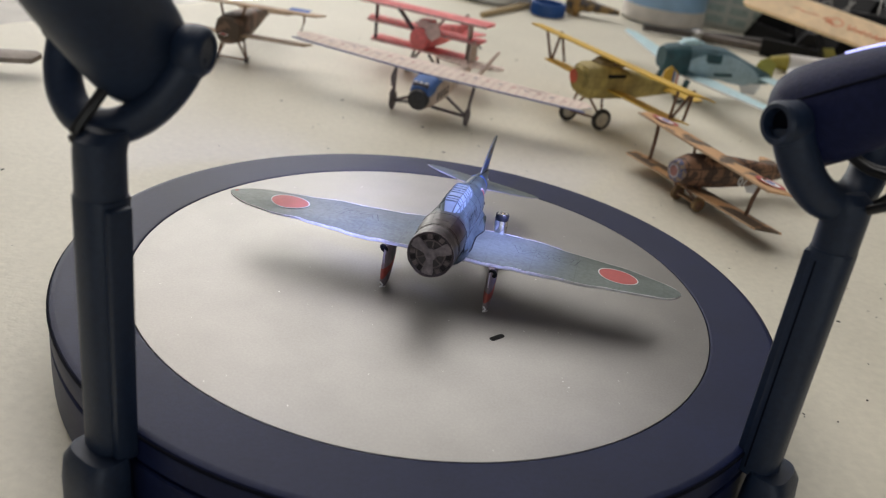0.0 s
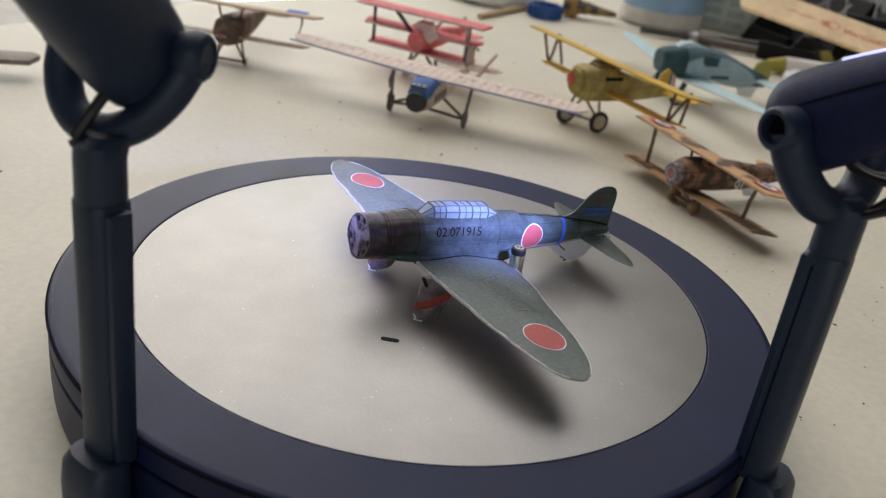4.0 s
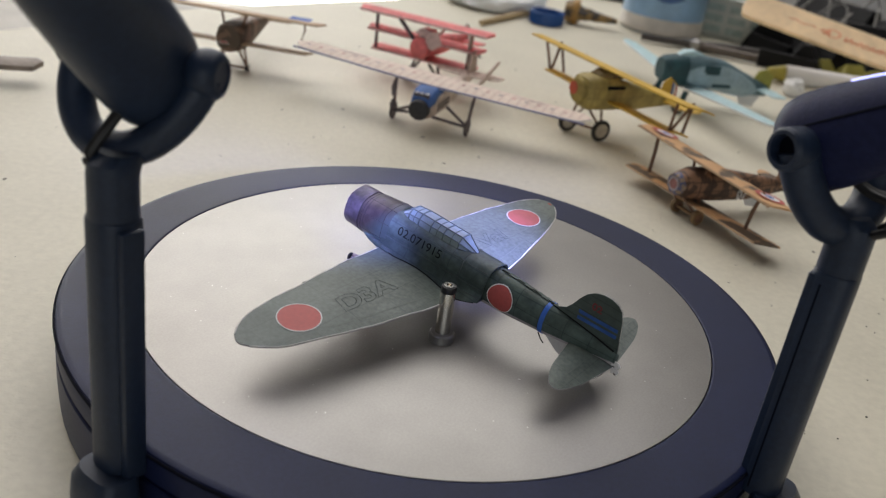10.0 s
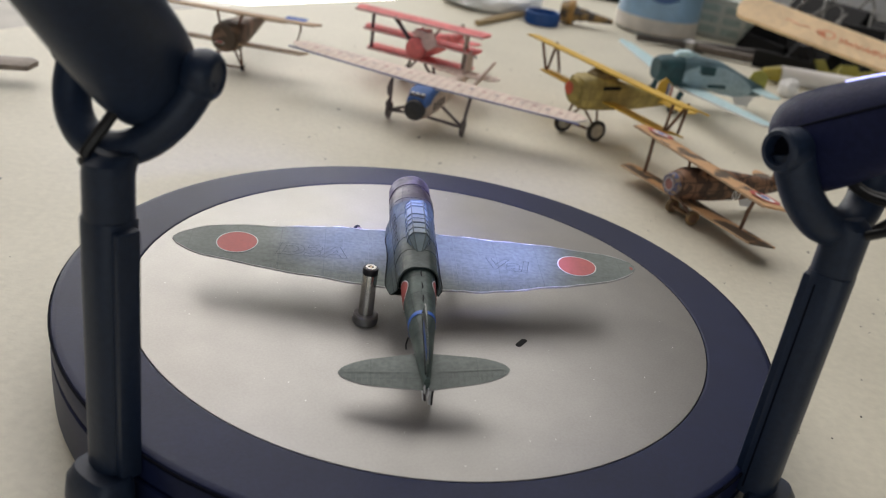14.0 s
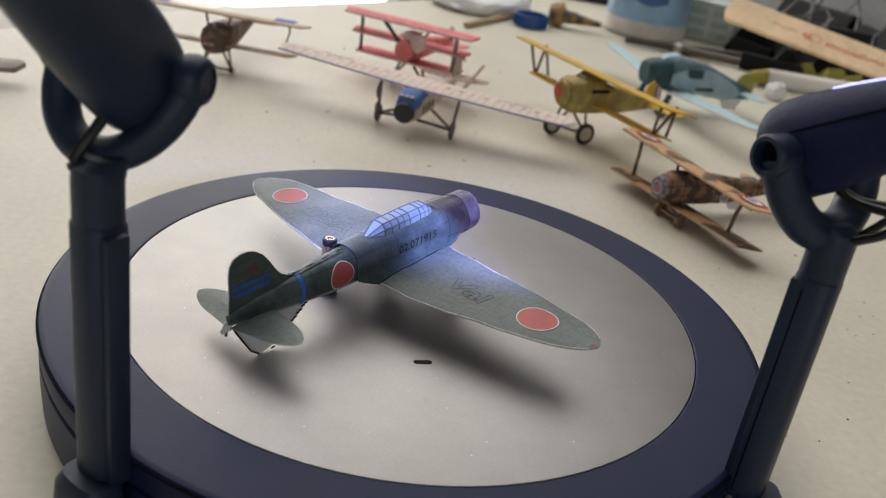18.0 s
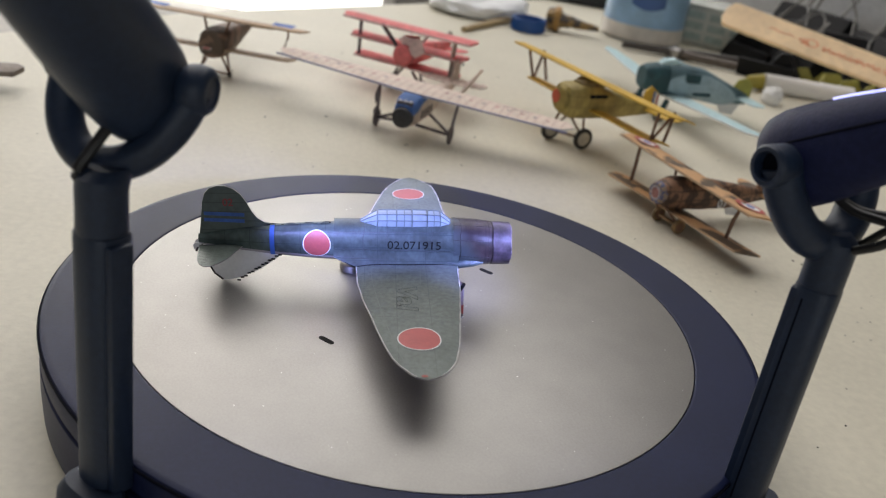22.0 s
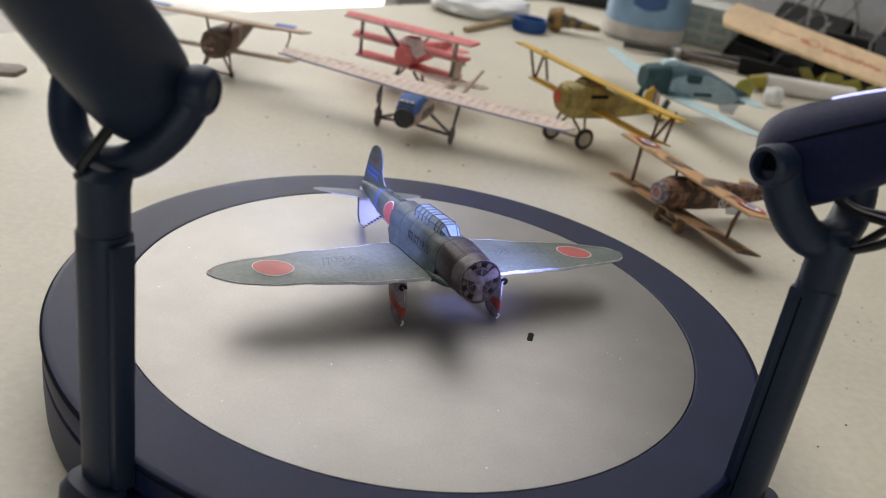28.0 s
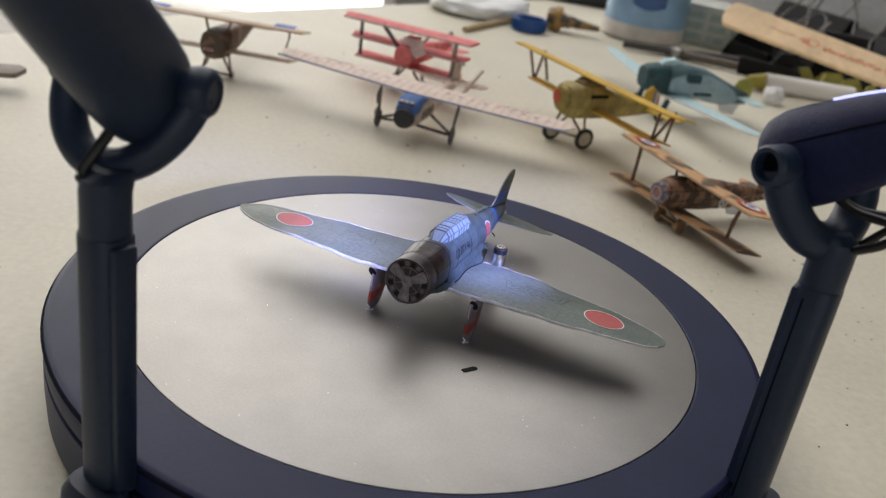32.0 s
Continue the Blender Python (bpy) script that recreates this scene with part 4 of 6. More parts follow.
    # hinge line and ribs printed on each tailplane
    for s in (1, -1):
        lines = []
        for i in range(12):
            xa, xb = s * (0.030 + 0.016 * i), s * (0.046 + 0.016 * i)
            q = bmesh.new()
            q.faces.new([q.verts.new((xx, 0.716 - 0.02 * abs(xx) + k, tz(xx, 0.716) + 0.0035)) for xx, k in ((xa, 0), (xb, 0), (xb, 0.0026), (xa, 0.0026))])
            lines.append(q)
            y1 = trail(xb) - 0.004
            for y0 in (0.724,):
                if y1 > y0 + 0.006:
                    lines.append(draped(box(-0.0011, y0, 0, 0.0011, y1, 0.0003), lambda c, xb=xb: (c.x + xb, c.y, tz(xb, c.y) + 0.0030 + c.z)))
        part("tail_rib_print", joined(*lines), RIB_INK, p, "dark printed hinge line and ribs")
    # torn white end of the tail
    for k, (dx, dz, turn) in enumerate(((0.006, -0.012, 18), (-0.007, -0.020, -24), (0.012, -0.030, 40))):
        torn = slab([(0.772, -0.010), (0.790, -0.006), (0.801, -0.016), (0.796, -0.030), (0.785, -0.024), (0.776, -0.034)], 0.003, "x")
        part("torn_end", moved(torn, Matrix.Translation((dx, 0.004 * k, dz + 0.012)) @ Matrix.Rotation(radians(turn * 0.3), 4, "Y")), PAPER, p, "torn white paper end")
    # loose white paper flap under the tail
    flap = slab([(0.50, -0.055), (0.58, -0.110), (0.66, -0.143), (0.70, -0.149), (0.735, -0.122), (0.782, -0.025), (0.70, -0.03)], 0.005, "x")
    fl = part("tail_flap", moved(flap, Matrix.Translation((-0.012, 0, 0)) @ Matrix.Rotation(radians(7), 4, "Y")), PAPER, p, "loose white paper flap under the tail")
    teeth = joined(*[box(-0.0045 - 0.123 * (0.050 + 0.0078 * i) - 0.0135, 0.5 + 0.012 * i, -0.0555 - 0.0078 * i + 0.003 * (i % 2), -0.0025 - 0.123 * (0.050 + 0.0078 * i) - 0.0135, 0.5125 + 0.012 * i, -0.0500 - 0.0078 * i + 0.003 * (i % 2)) for i in range(13)], tube([(-0.035, 0.705, -0.143), (-0.0325, 0.733, -0.121), (-0.024, 0.765, -0.060), (-0.021, 0.781, -0.028)], 0.003, 6))
    part("tooth_print", teeth, INK, fl, "dark jagged printed edge")
    part("tail_hook", tube([(0.0, 0.77, -0.02), (0.003, 0.79, -0.036), (0.0, 0.797, -0.052)], 0.004, 8), ENGINE, p, "small dark tail wheel strut")
    thread = [(0.035, 0.53, -0.045), (0.041, 0.548, -0.058), (0.040, 0.56, -0.066)]
    part("thread", tube(thread, 0.0022, 6), INK, p, "loose dark thread of paper")
    # canopy
    cz = table_of([(-0.095, 0.064), (-0.050, 0.101), (0.0, 0.105), (0.168, 0.104), (0.228, 0.070)])
    cw = table_of([(-0.095, 0.020), (-0.05, 0.034), (0.05, 0.036), (0.168, 0.034), (0.228, 0.012)])
    ys = [-0.095, -0.050, -0.028, -0.005, 0.020, 0.048, 0.075, 0.102, 0.135, 0.168, 0.228]
    sec = [[(cw(y) * u, y, 0.055 + (cz(y) - 0.055) * v) for u, v in ((1.06, -0.1), (1.04, 0.30), (1.0, 0.62), (0.60, 0.97), (0.0, 1.0), (-0.60, 0.97), (-1.0, 0.62), (-1.04, 0.30), (-1.06, -0.1))] for y in ys]
    can = part("canopy", loft(sec), GLAZING, p, "pale blue printed canopy with dark glazing bars", smooth=False)
    for i in (1, 2, 3, 5, 6, 7, 8, 9):
        part("glazing_bar", tube([(x * 1.015, y, z + 0.001) for x, y, z in sec[i]], 0.0028 if i in (1, 3, 5, 7, 9) else 0.0016, 6), GLAZE_BAR, can)
    for k in (2, 3, 5, 6):
        part("glazing_bar", tube([(q[k][0] * 1.01, q[k][1], q[k][2] + 0.001) for q in sec], 0.002, 6), GLAZE_BAR, can)
    part("scoop", box(-0.022, -0.185, 0.062, 0.022, -0.160, 0.0705, 0.003), ENGINE, p, "dark printed patch behind the cowling")
    # undercarriage: spatted legs with red stripes
    for s, x, y in ((1, 0.180, -0.122), (-1, -0.181, -0.106)):
        wide = table_of([(-0.230, 0.50), (-0.215, 0.80), (-0.195, 0.95), (-0.16, 1.0), (-0.12, 1.05), (-0.075, 1.0)])
        deep = table_of([(-0.228, 0.024), (-0.222, 0.040), (-0.210, 0.051), (-0.19, 0.057), (-0.16, 0.063), (-0.12, 0.070), (-0.075, 0.076)])
        mid = lambda z, y=y, deep=deep: y - 0.025 + 0.03 * (z + 0.226) + deep(z) + 0.016 * smooth((-0.20 - z) / 0.03)
        around = [2 * math.pi * k / 18 for k in range(18)]
        leg = [[(x + math.cos(a) * wide(z) * 0.0148, mid(z) + math.sin(a) * deep(z), z) for a in around] for z in (-0.075, -0.10, -0.13, -0.16, -0.185, -0.205, -0.216, -0.223, -0.228)]
        spat = part("leg_spat", loft(leg), SPAT, p, "grey and orange-red paper wheel spat")
        ring = []
        for i in range(5):
            z0 = -0.140 - 0.0085 * i
            slant = [z0 + 0.020 * math.sin(a) + 0.003 * math.sin(3 * a + s + i) for a in around]
            ring.append([(x + math.cos(a) * wide(z) * 0.0156, mid(z) + math.sin(a) * (deep(z) + 0.001), z) for a, z in zip(around, slant)])
        part("red_stripe", loft(ring, cap=False), DARK_RED, spat, "orange-red printed band")
        part("white_fold", tube([(x, mid(-0.078) - deep(-0.078) + 0.003, -0.078), (x - 0.002, mid(-0.11) - deep(-0.11) + 0.002, -0.11), (x, mid(-0.138) - deep(-0.138) + 0.002, -0.138)], 0.0024, 8), BELLY, spat, "white folded front edge")
        part("paper_toe", tube([(x - 0.003, mid(-0.205) - deep(-0.205) + 0.001, -0.206), (x + 0.004, mid(-0.217) - deep(-0.217) - 0.001, -0.218), (x - 0.003, mid(-0.226) - deep(-0.226) - 0.006, -0.227), (x + 0.008, mid(-0.228) - 0.004, -0.2315)], 0.0030, 7), PAPER, spat, "crumpled white paper toe")
        loop = [(x + 0.008 * s + 0.009 * math.cos(q), y - 0.014 - 0.006 * math.sin(q), -0.088 + 0.010 * math.sin(q) - 0.004 * math.cos(q)) for q in [2 * math.pi * k / 14 for k in range(15)]]
        part("leg_clip", tube(loop, 0.006, 8), INK, spat, "black printed clip at the wing")
    # chin pieces that join the cowling to the wing
    for s in (1, -1):
        chin = [[(s * (cx + w * math.cos(a)), y, cz0 + h * math.sin(a)) for a in [2 * math.pi * k / 14 for k in range(14)]] for y, cx, w, cz0, h in ((-0.205, 0.056, 0.004, -0.060, 0.005), (-0.17, 0.062, 0.013, -0.060, 0.013), (-0.12, 0.068, 0.018, -0.061, 0.015), (-0.07, 0.072, 0.018, -0.061, 0.013), (0.0, 0.062, 0.008, -0.064, 0.008))]
        part("chin", loft(chin), FUSE, p, "blue-green paper wing root piece")
    # dark tuft of the wing root fairing
    for s in (1, -1):
        fair = [[(s * (0.074 + q * 0.010), y, -0.06 + h * (1 - q)) for q in (0.0, 0.5, 1.0)] + [(s * 0.07, y, -0.072)] for y, h in ((-0.085, 0.010), (-0.06, 0.012), (0.1, 0.012), (0.24, 0.006))]
        part("wing_fairing", loft(fair), FUSE, p)
    return p


hero = paper_plane()

# ---- small paper aeroplanes on the table ----
def paper(name, colour, blotch=0.2, scale=90, rough=0.6):
    return mat(name, colour, rough, grain=0.12, grain_scale=500, bump=0.1, bump_scale=900, blotch=blotch, blotch_scale=scale)


def camo(name, a, b, scale):
    """Two printed colours in soft-edged patches."""
    m = mat(name, a, 0.6, bump=0.1, bump_scale=900)
    n, l = m.node_tree.nodes, m.node_tree.links
    tc, tex, ramp, mix = n.new("ShaderNodeTexCoord"), n.new("ShaderNodeTexNoise"), n.new("ShaderNodeMapRange"), n.new("ShaderNodeMix")
    tex.inputs["Scale"].default_value, tex.inputs["Detail"].default_value = scale, 2
    l.new(tc.outputs["Object"], tex.inputs["Vector"])
    ramp.inputs["From Min"].default_value, ramp.inputs["From Max"].default_value = 0.47, 0.53
    l.new(tex.outputs["Fac"], ramp.inputs["Value"])
    mix.data_type = "RGBA"
    mix.inputs[6].default_value, mix.inputs[7].default_value = (*a, 1), (*b, 1)
    l.new(ramp.outputs[0], mix.inputs[0])
    l.new(mix.outputs[2], n["Principled BSDF"].inputs["Base Color"])
    return m


def stand(nose, tail):
    """Pose on the table of a model whose nose is at local origin and whose tail runs along local +y."""
    d = Vector((tail[0] - nose[0], tail[1] - nose[1]))
    return Matrix.Translation((nose[0], nose[1], TABLE)) @ Matrix.Rotation(math.atan2(-d.x, d.y), 4, "Z")


def flat_wing(span, chord, y, z, material, parent, label, thick=0.012, taper=1.0, rise=0.0, sweep=0.0, tip=0.06, name="wing", bend=0.0, tilt=0.0):
    def lead(x):
        q = abs(x) / (span / 2)
        c = chord * (1 - (1 - taper) * q)
        return y - c / 2 + sweep * q

    def trail(x):
        q = abs(x) / (span / 2)
        c = chord * (1 - (1 - taper) * q)
        return y + c / 2 + sweep * q
    mid = y + sweep
    return part(name, sheet((-span / 2, span / 2), rounded_tip(lead, mid, span / 2 + 1e-4, span / 2 - tip), rounded_tip(trail, mid, span / 2 + 1e-4, span / 2 - tip),
                lambda x, yy: z + rise * abs(x) + bend * x + tilt * (y - yy) + 0.012 * (1 - ((yy - y) / chord * 2) ** 2), thick, 36, 6, colours=isinstance(material, list)), material, parent, label)


def hull(rows, material, parent, label, name="fuselage", power=0.8, k=20):
    """A body skinned over rows of (y, half width, top, bottom)."""
    sec = []
    for y, hw, top, low in rows:
        c, r = (top + low) / 2, (top - low) / 2
        sec.append([(hw * math.copysign(abs(math.cos(a)) ** power, math.cos(a)), y, c + r * math.copysign(abs(math.sin(a)) ** power, math.sin(a))) for a in [2 * math.pi * i / k for i in range(k)]])
    return part(name, loft(sec), material, parent, label)


def wheel(parent, x, y, z, r, label="paper wheel with a dark tyre and a pale hub", pale=None, tyre=None):
    w = part("wheel", moved(lathe([(r * 0.72, -0.011), (r * 0.95, -0.012), (r, -0.006), (r, 0.006), (r * 0.95, 0.012), (r * 0.72, 0.011)], 28, "x"), Matrix.Translation((x, y, z))), tyre or TYRE, parent, label)
    for s in (-1, 1):
        part("hub", moved(lathe([(r * 0.72, 0.0), (r * 0.66, s * 0.012), (r * 0.18, s * 0.015), (0.001, s * 0.018)], 24, "x", cap=False), Matrix.Translation((x, y, z))), pale or HUBPAPER, w, "pale hub disc")
    return w


def strut(parent, a, b, r=0.012, material=None, mid=None, label=""):
    return part("strut", tube([a, mid, b] if mid else [a, b], r, 8), material or STRUT, parent, label)


TYRE = mat("dark_tyre", (0.035, 0.032, 0.03), 0.7, grain=0.15)
HUBPAPER = paper("hub_paper", (0.55, 0.50, 0.40))
STRUT = mat("brown_strut", (0.16, 0.085, 0.05), 0.6, grain=0.2, grain_scale=300)
STRUT_DARK = mat("dark_strut", (0.075, 0.062, 0.075), 0.6, grain=0.2, grain_scale=300)
FLAG_BLUE = paper("roundel_blue", (0.05, 0.12, 0.42))
TAN = paper("tan_paper", (0.42, 0.27, 0.15), 0.25, 70)


def decal(parent, bm, f, material, name, label=""):
    return part(name, draped(bm, f), material, parent, label, smooth=False)


def cream_monoplane():
    cream = lined(paper("cream_ribbed_paper", (0.74, 0.62, 0.54), 0.06), "X", (0.0042,), 0.0012, (0.46, 0.28, 0.26), 0.3)
    body = paper("pinkish_paper", (0.60, 0.49, 0.42), 0.2, 140)
    bluem = paper("bright_blue_paper", (0.06, 0.15, 0.42), 0.15)
    p = thing("paper_parasol_monoplane", "cream paper model monoplane with a blue nose on thin wire legs", "model plane", stand((-0.27, 2.59), (0.0, 3.553)), group="paper aeroplanes on the table")
    h = 0.306
    w = flat_wing(2.05, 0.30, 0.30, h - 0.005, [cream, PAPER], p, "long ribbed cream paper wing", 0.012, 0.72, 0.0, 0.02, 0.12, bend=-0.035)
    part("leading_edge", tube([(x, 0.30 - 0.15 * (1 - 0.28 * abs(x) / 1.02) + 0.02 * abs(x), h - 0.006 - 0.035 * x) for x in [-1.0 + 0.1 * i for i in range(21)]], 0.006, 6), paper("blue_edge", (0.24, 0.25, 0.42)), w, "dark blue leading edge")
    inkr = paper("faded_red_ink", (0.52, 0.28, 0.26), 0.3)
    inkg = paper("faded_grey_ink", (0.40, 0.32, 0.34), 0.3)
    for i in range(22):
        x = -0.93 + 0.085 * i
        if abs(x) < 0.16:
            continue
        b = box(-0.011, -0.010, 0, 0.011, 0.008 + 0.006 * (i % 3), 0.0012)
        decal(w, b, lambda c, x=x: (x + c.x + 0.3 * c.y, 0.30 + c.y, h - 0.005 - 0.035 * (x + c.x) + 0.0125 + c.z), inkr if i % 2 else inkg, "wing_mark", "small faded printed mark")
    for s in (1, -1):
        decal(w, box(-0.10, -0.004, 0, 0.10, 0.004, 0.0012), lambda c, s=s: (s * 0.62 + c.x, 0.36 + c.y, h - 0.005 - 0.035 * (s * 0.62 + c.x) + 0.0125 + c.z), inkg, "wing_line", "thin dark printed line")
    for i in range(4):
        part("side_print", box(-0.0735, 0.16 + 0.06 * i, 0.15, -0.069, 0.185 + 0.06 * i, 0.20), STRUT_DARK, p, "small dark printed window")
        part("side_print", box(0.069, 0.16 + 0.06 * i, 0.15, 0.0735, 0.185 + 0.06 * i, 0.20), STRUT_DARK, p, "small dark printed window")
    part("hood_print", box(-0.050, 0.012, 0.236, 0.050, 0.052, 0.272, 0.004), STRUT_DARK, p, "dark printed panel on the hood")
    hull([(0.02, 0.060, 0.245, 0.115), (0.10, 0.072, 0.262, 0.105), (0.35, 0.070, 0.262, 0.105), (0.7, 0.045, 0.235, 0.13), (1.12, 0.010, 0.20, 0.16)], body, p, "pinkish printed paper fuselage", power=0.5)
    hull([(0.005, 0.060, 0.255, 0.165), (0.09, 0.077, 0.297, 0.185), (0.14, 0.0765, 0.300, 0.225), (0.25, 0.074, 0.302, 0.245)], bluem, p, "bright blue paper hood", "hood", 0.6)
    for i in range(3):
        part("window_print", box(-0.05 + 0.035 * i, 0.030, 0.245, -0.03 + 0.035 * i, 0.046, 0.277), PAPER, p, "pale printed cooling slot")
    part("nose", lathe([(0.066, 0.03), (0.068, 0.0), (0.060, -0.022), (0.03, -0.030), (0.001, -0.032)], 32, "y"), mat("black_nose_paper", (0.03, 0.03, 0.035), 0.55, grain=0.3, grain_scale=700), p, "round black printed engine").matrix_basis = Matrix.Translation((0, 0, 0.176 * U))
    legm = paper("grey_leg_paper", (0.125, 0.105, 0.115), 0.3, 200)
    for s in (-1, 1):
        part("wheel_disc", moved(lathe([(0.055, -0.006), (0.06, 0.0), (0.055, 0.006)], 24, "x"), Matrix.Translation((0.258 * s, 0.24, 0.062))), legm, p, "thin dark wheel disc")
        strut(p, (0.258 * s, 0.24, 0.0), (0.275 * s, 0.28, 0.30), 0.010, legm, (0.262 * s, 0.25, 0.15))
        strut(p, (0.258 * s, 0.24, 0.06), (0.06 * s, 0.10, 0.12), 0.010, legm)
        strut(p, (0.258 * s, 0.24, 0.06), (0.06 * s, 0.38, 0.12), 0.010, legm)
        strut(p, (0.06 * s, 0.22, 0.26), (0.06 * s, 0.24, 0.30), 0.008, legm)
    for a, b in ((0.06, 0.14), (0.15, 0.27)):
        part("leg_fairing", moved(slab([(-0.012, a), (0.016, (a + b) / 2), (-0.004, b), (-0.022, (a + b) / 2)], 0.012, "y"), Matrix.Translation((-0.263, 0.235, 0))), legm, p, "dark leaf-shaped leg fairing")
    flat_wing(0.52, 0.17, 1.02, 0.205, cream, p, "cream paper tailplane", 0.008, 0.7, name="tailplane")
    part("fin", moved(slab([(0.95, 0.20), (1.00, 0.33), (1.07, 0.36), (1.14, 0.32), (1.15, 0.18)], 0.01, "x"), Matrix.Identity(4)), body, p, "small upright paper fin")
    part("tail_fold", slab([(0.70, 0.18), (0.92, 0.20), (1.10, 0.34), (1.02, 0.36), (0.80, 0.25)], 0.010, "x"), cream, p, "folded cream paper tail piece").matrix_basis = Matrix.Translation((0.05 * U, 0, 0)) @ Matrix.Rotation(radians(24), 4, "Y")
    return p


def red_triplane():
    redm = paper("scarlet_paper", (0.78, 0.19, 0.195), 0.2, 80)
    pale = paper("pale_pink_paper", (0.66, 0.48, 0.46), 0.2, 120)
    grey = paper("pale_grey_paper", (0.42, 0.38, 0.33), 0.3, 90)
    p = thing("red_paper_triplane", "scarlet paper model triplane with three stacked wings", "model plane", stand((-0.385, 3.72), (-0.02, 4.65)), group="paper aeroplanes on the table")
    hull([(0.02, 0.074, 0.372, 0.225), (0.12, 0.080, 0.380, 0.215), (0.35, 0.062, 0.355, 0.205), (0.85, 0.012, 0.28, 0.22)], redm, p, "scarlet paper fuselage", power=0.7)
    part("nose", moved(lathe([(0.076, 0.05), (0.080, 0.0), (0.068, -0.03), (0.03, -0.040), (0.001, -0.040)], 32, "y"), Matrix.Translation((0, 0, 0.295))), redm, p, "round scarlet nose")
    part("nose_seam", moved(tube([(0.080 * math.cos(a), 0.002, 0.080 * math.sin(a)) for a in [2 * math.pi * k / 28 for k in range(29)]], 0.003, 6), Matrix.Translation((0, 0, 0.295))), STRUT_DARK, p, "dark printed seam round the nose")
    tops = ((1.08, 0.482, 0.06, -0.015), (0.95, 0.345, 0.10, -0.02), (0.86, 0.200, 0.12, -0.03))
    for span, z, y, dx in tops:
        w = flat_wing(span, 0.18, y + 0.04, z, redm, p, "narrow scarlet paper wing", 0.016, 1.0, tip=0.02)
        w.matrix_basis = Matrix.Translation((dx * U, 0, 0))
        part("leading_edge", tube([(x, y - 0.050, z - 0.008) for x in (-span / 2 + 0.02, 0, span / 2 - 0.02)], 0.007, 6), pale, w, "worn pale leading edge")
    part("strut", slab([(0.075, 0.20), (0.100, 0.20), (0.085, 0.48), (0.060, 0.48)], 0.014, "x"), STRUT_DARK, p, "flat dark interplane strut").matrix_basis = Matrix.Translation((-0.41 * U, 0, 0))
    part("strut", slab([(0.060, 0.20), (0.125, 0.20), (0.115, 0.48), (0.065, 0.48)], 0.014, "x"), grey, p, "broad grey interplane strut").matrix_basis = Matrix.Translation((0.355 * U, 0, 0))
    strut(p, (-0.075, 0.03, 0.345), (-0.205, 0.02, 0.478), 0.015, STRUT_DARK, label="dark cabane strut")
    strut(p, (0.075, 0.03, 0.345), (0.175, 0.02, 0.478), 0.010, pale, label="pale cabane strut")
    for s in (-1, 1):
        wheel(p, 0.13 * s, 0.12, 0.055, 0.055)
        strut(p, (0.13 * s, 0.12, 0.055), (0.06 * s, 0.06, 0.18), 0.010, STRUT_DARK)
        strut(p, (0.13 * s, 0.12, 0.055), (0.06 * s, 0.20, 0.18), 0.010, STRUT_DARK)
        part("gun", tube([(0.03 * s, -0.02, 0.405), (0.03 * s, 0.16, 0.415)], 0.011, 8), pale, p, "small pale paper gun")
    part("cowl_label", box(-0.030, 0.00, 0.368, 0.075, 0.11, 0.432, 0.012), pale, p, "pale paper patch")
    part("torn_patch", moved(slab([(-0.05, 0.0), (0.02, -0.03), (0.09, 0.02), (0.05, 0.11), (-0.02, 0.09)], 0.010, "y"), Matrix.Translation((0.085, -0.012, 0.33))), pale, p, "pale torn paper patch beside the nose")
    strut(p, (-0.13, 0.12, 0.055), (0.13, 0.12, 0.055), 0.010, redm)
    part("skid", tube([(0.02, 0.70, 0.21), (0.08, 0.86, 0.16), (0.12, 0.93, 0.10)], 0.008, 6), STRUT_DARK, p, "thin tail skid")
    flat_wing(0.40, 0.14, 0.78, 0.24, redm, p, "scarlet paper tailplane", 0.008, 0.8, name="tailplane")
    part("fin", slab([(0.72, 0.23), (0.75, 0.34), (0.83, 0.37), (0.90, 0.32), (0.88, 0.22)], 0.01, "x"), grey, p, "pale paper fin")
    return p


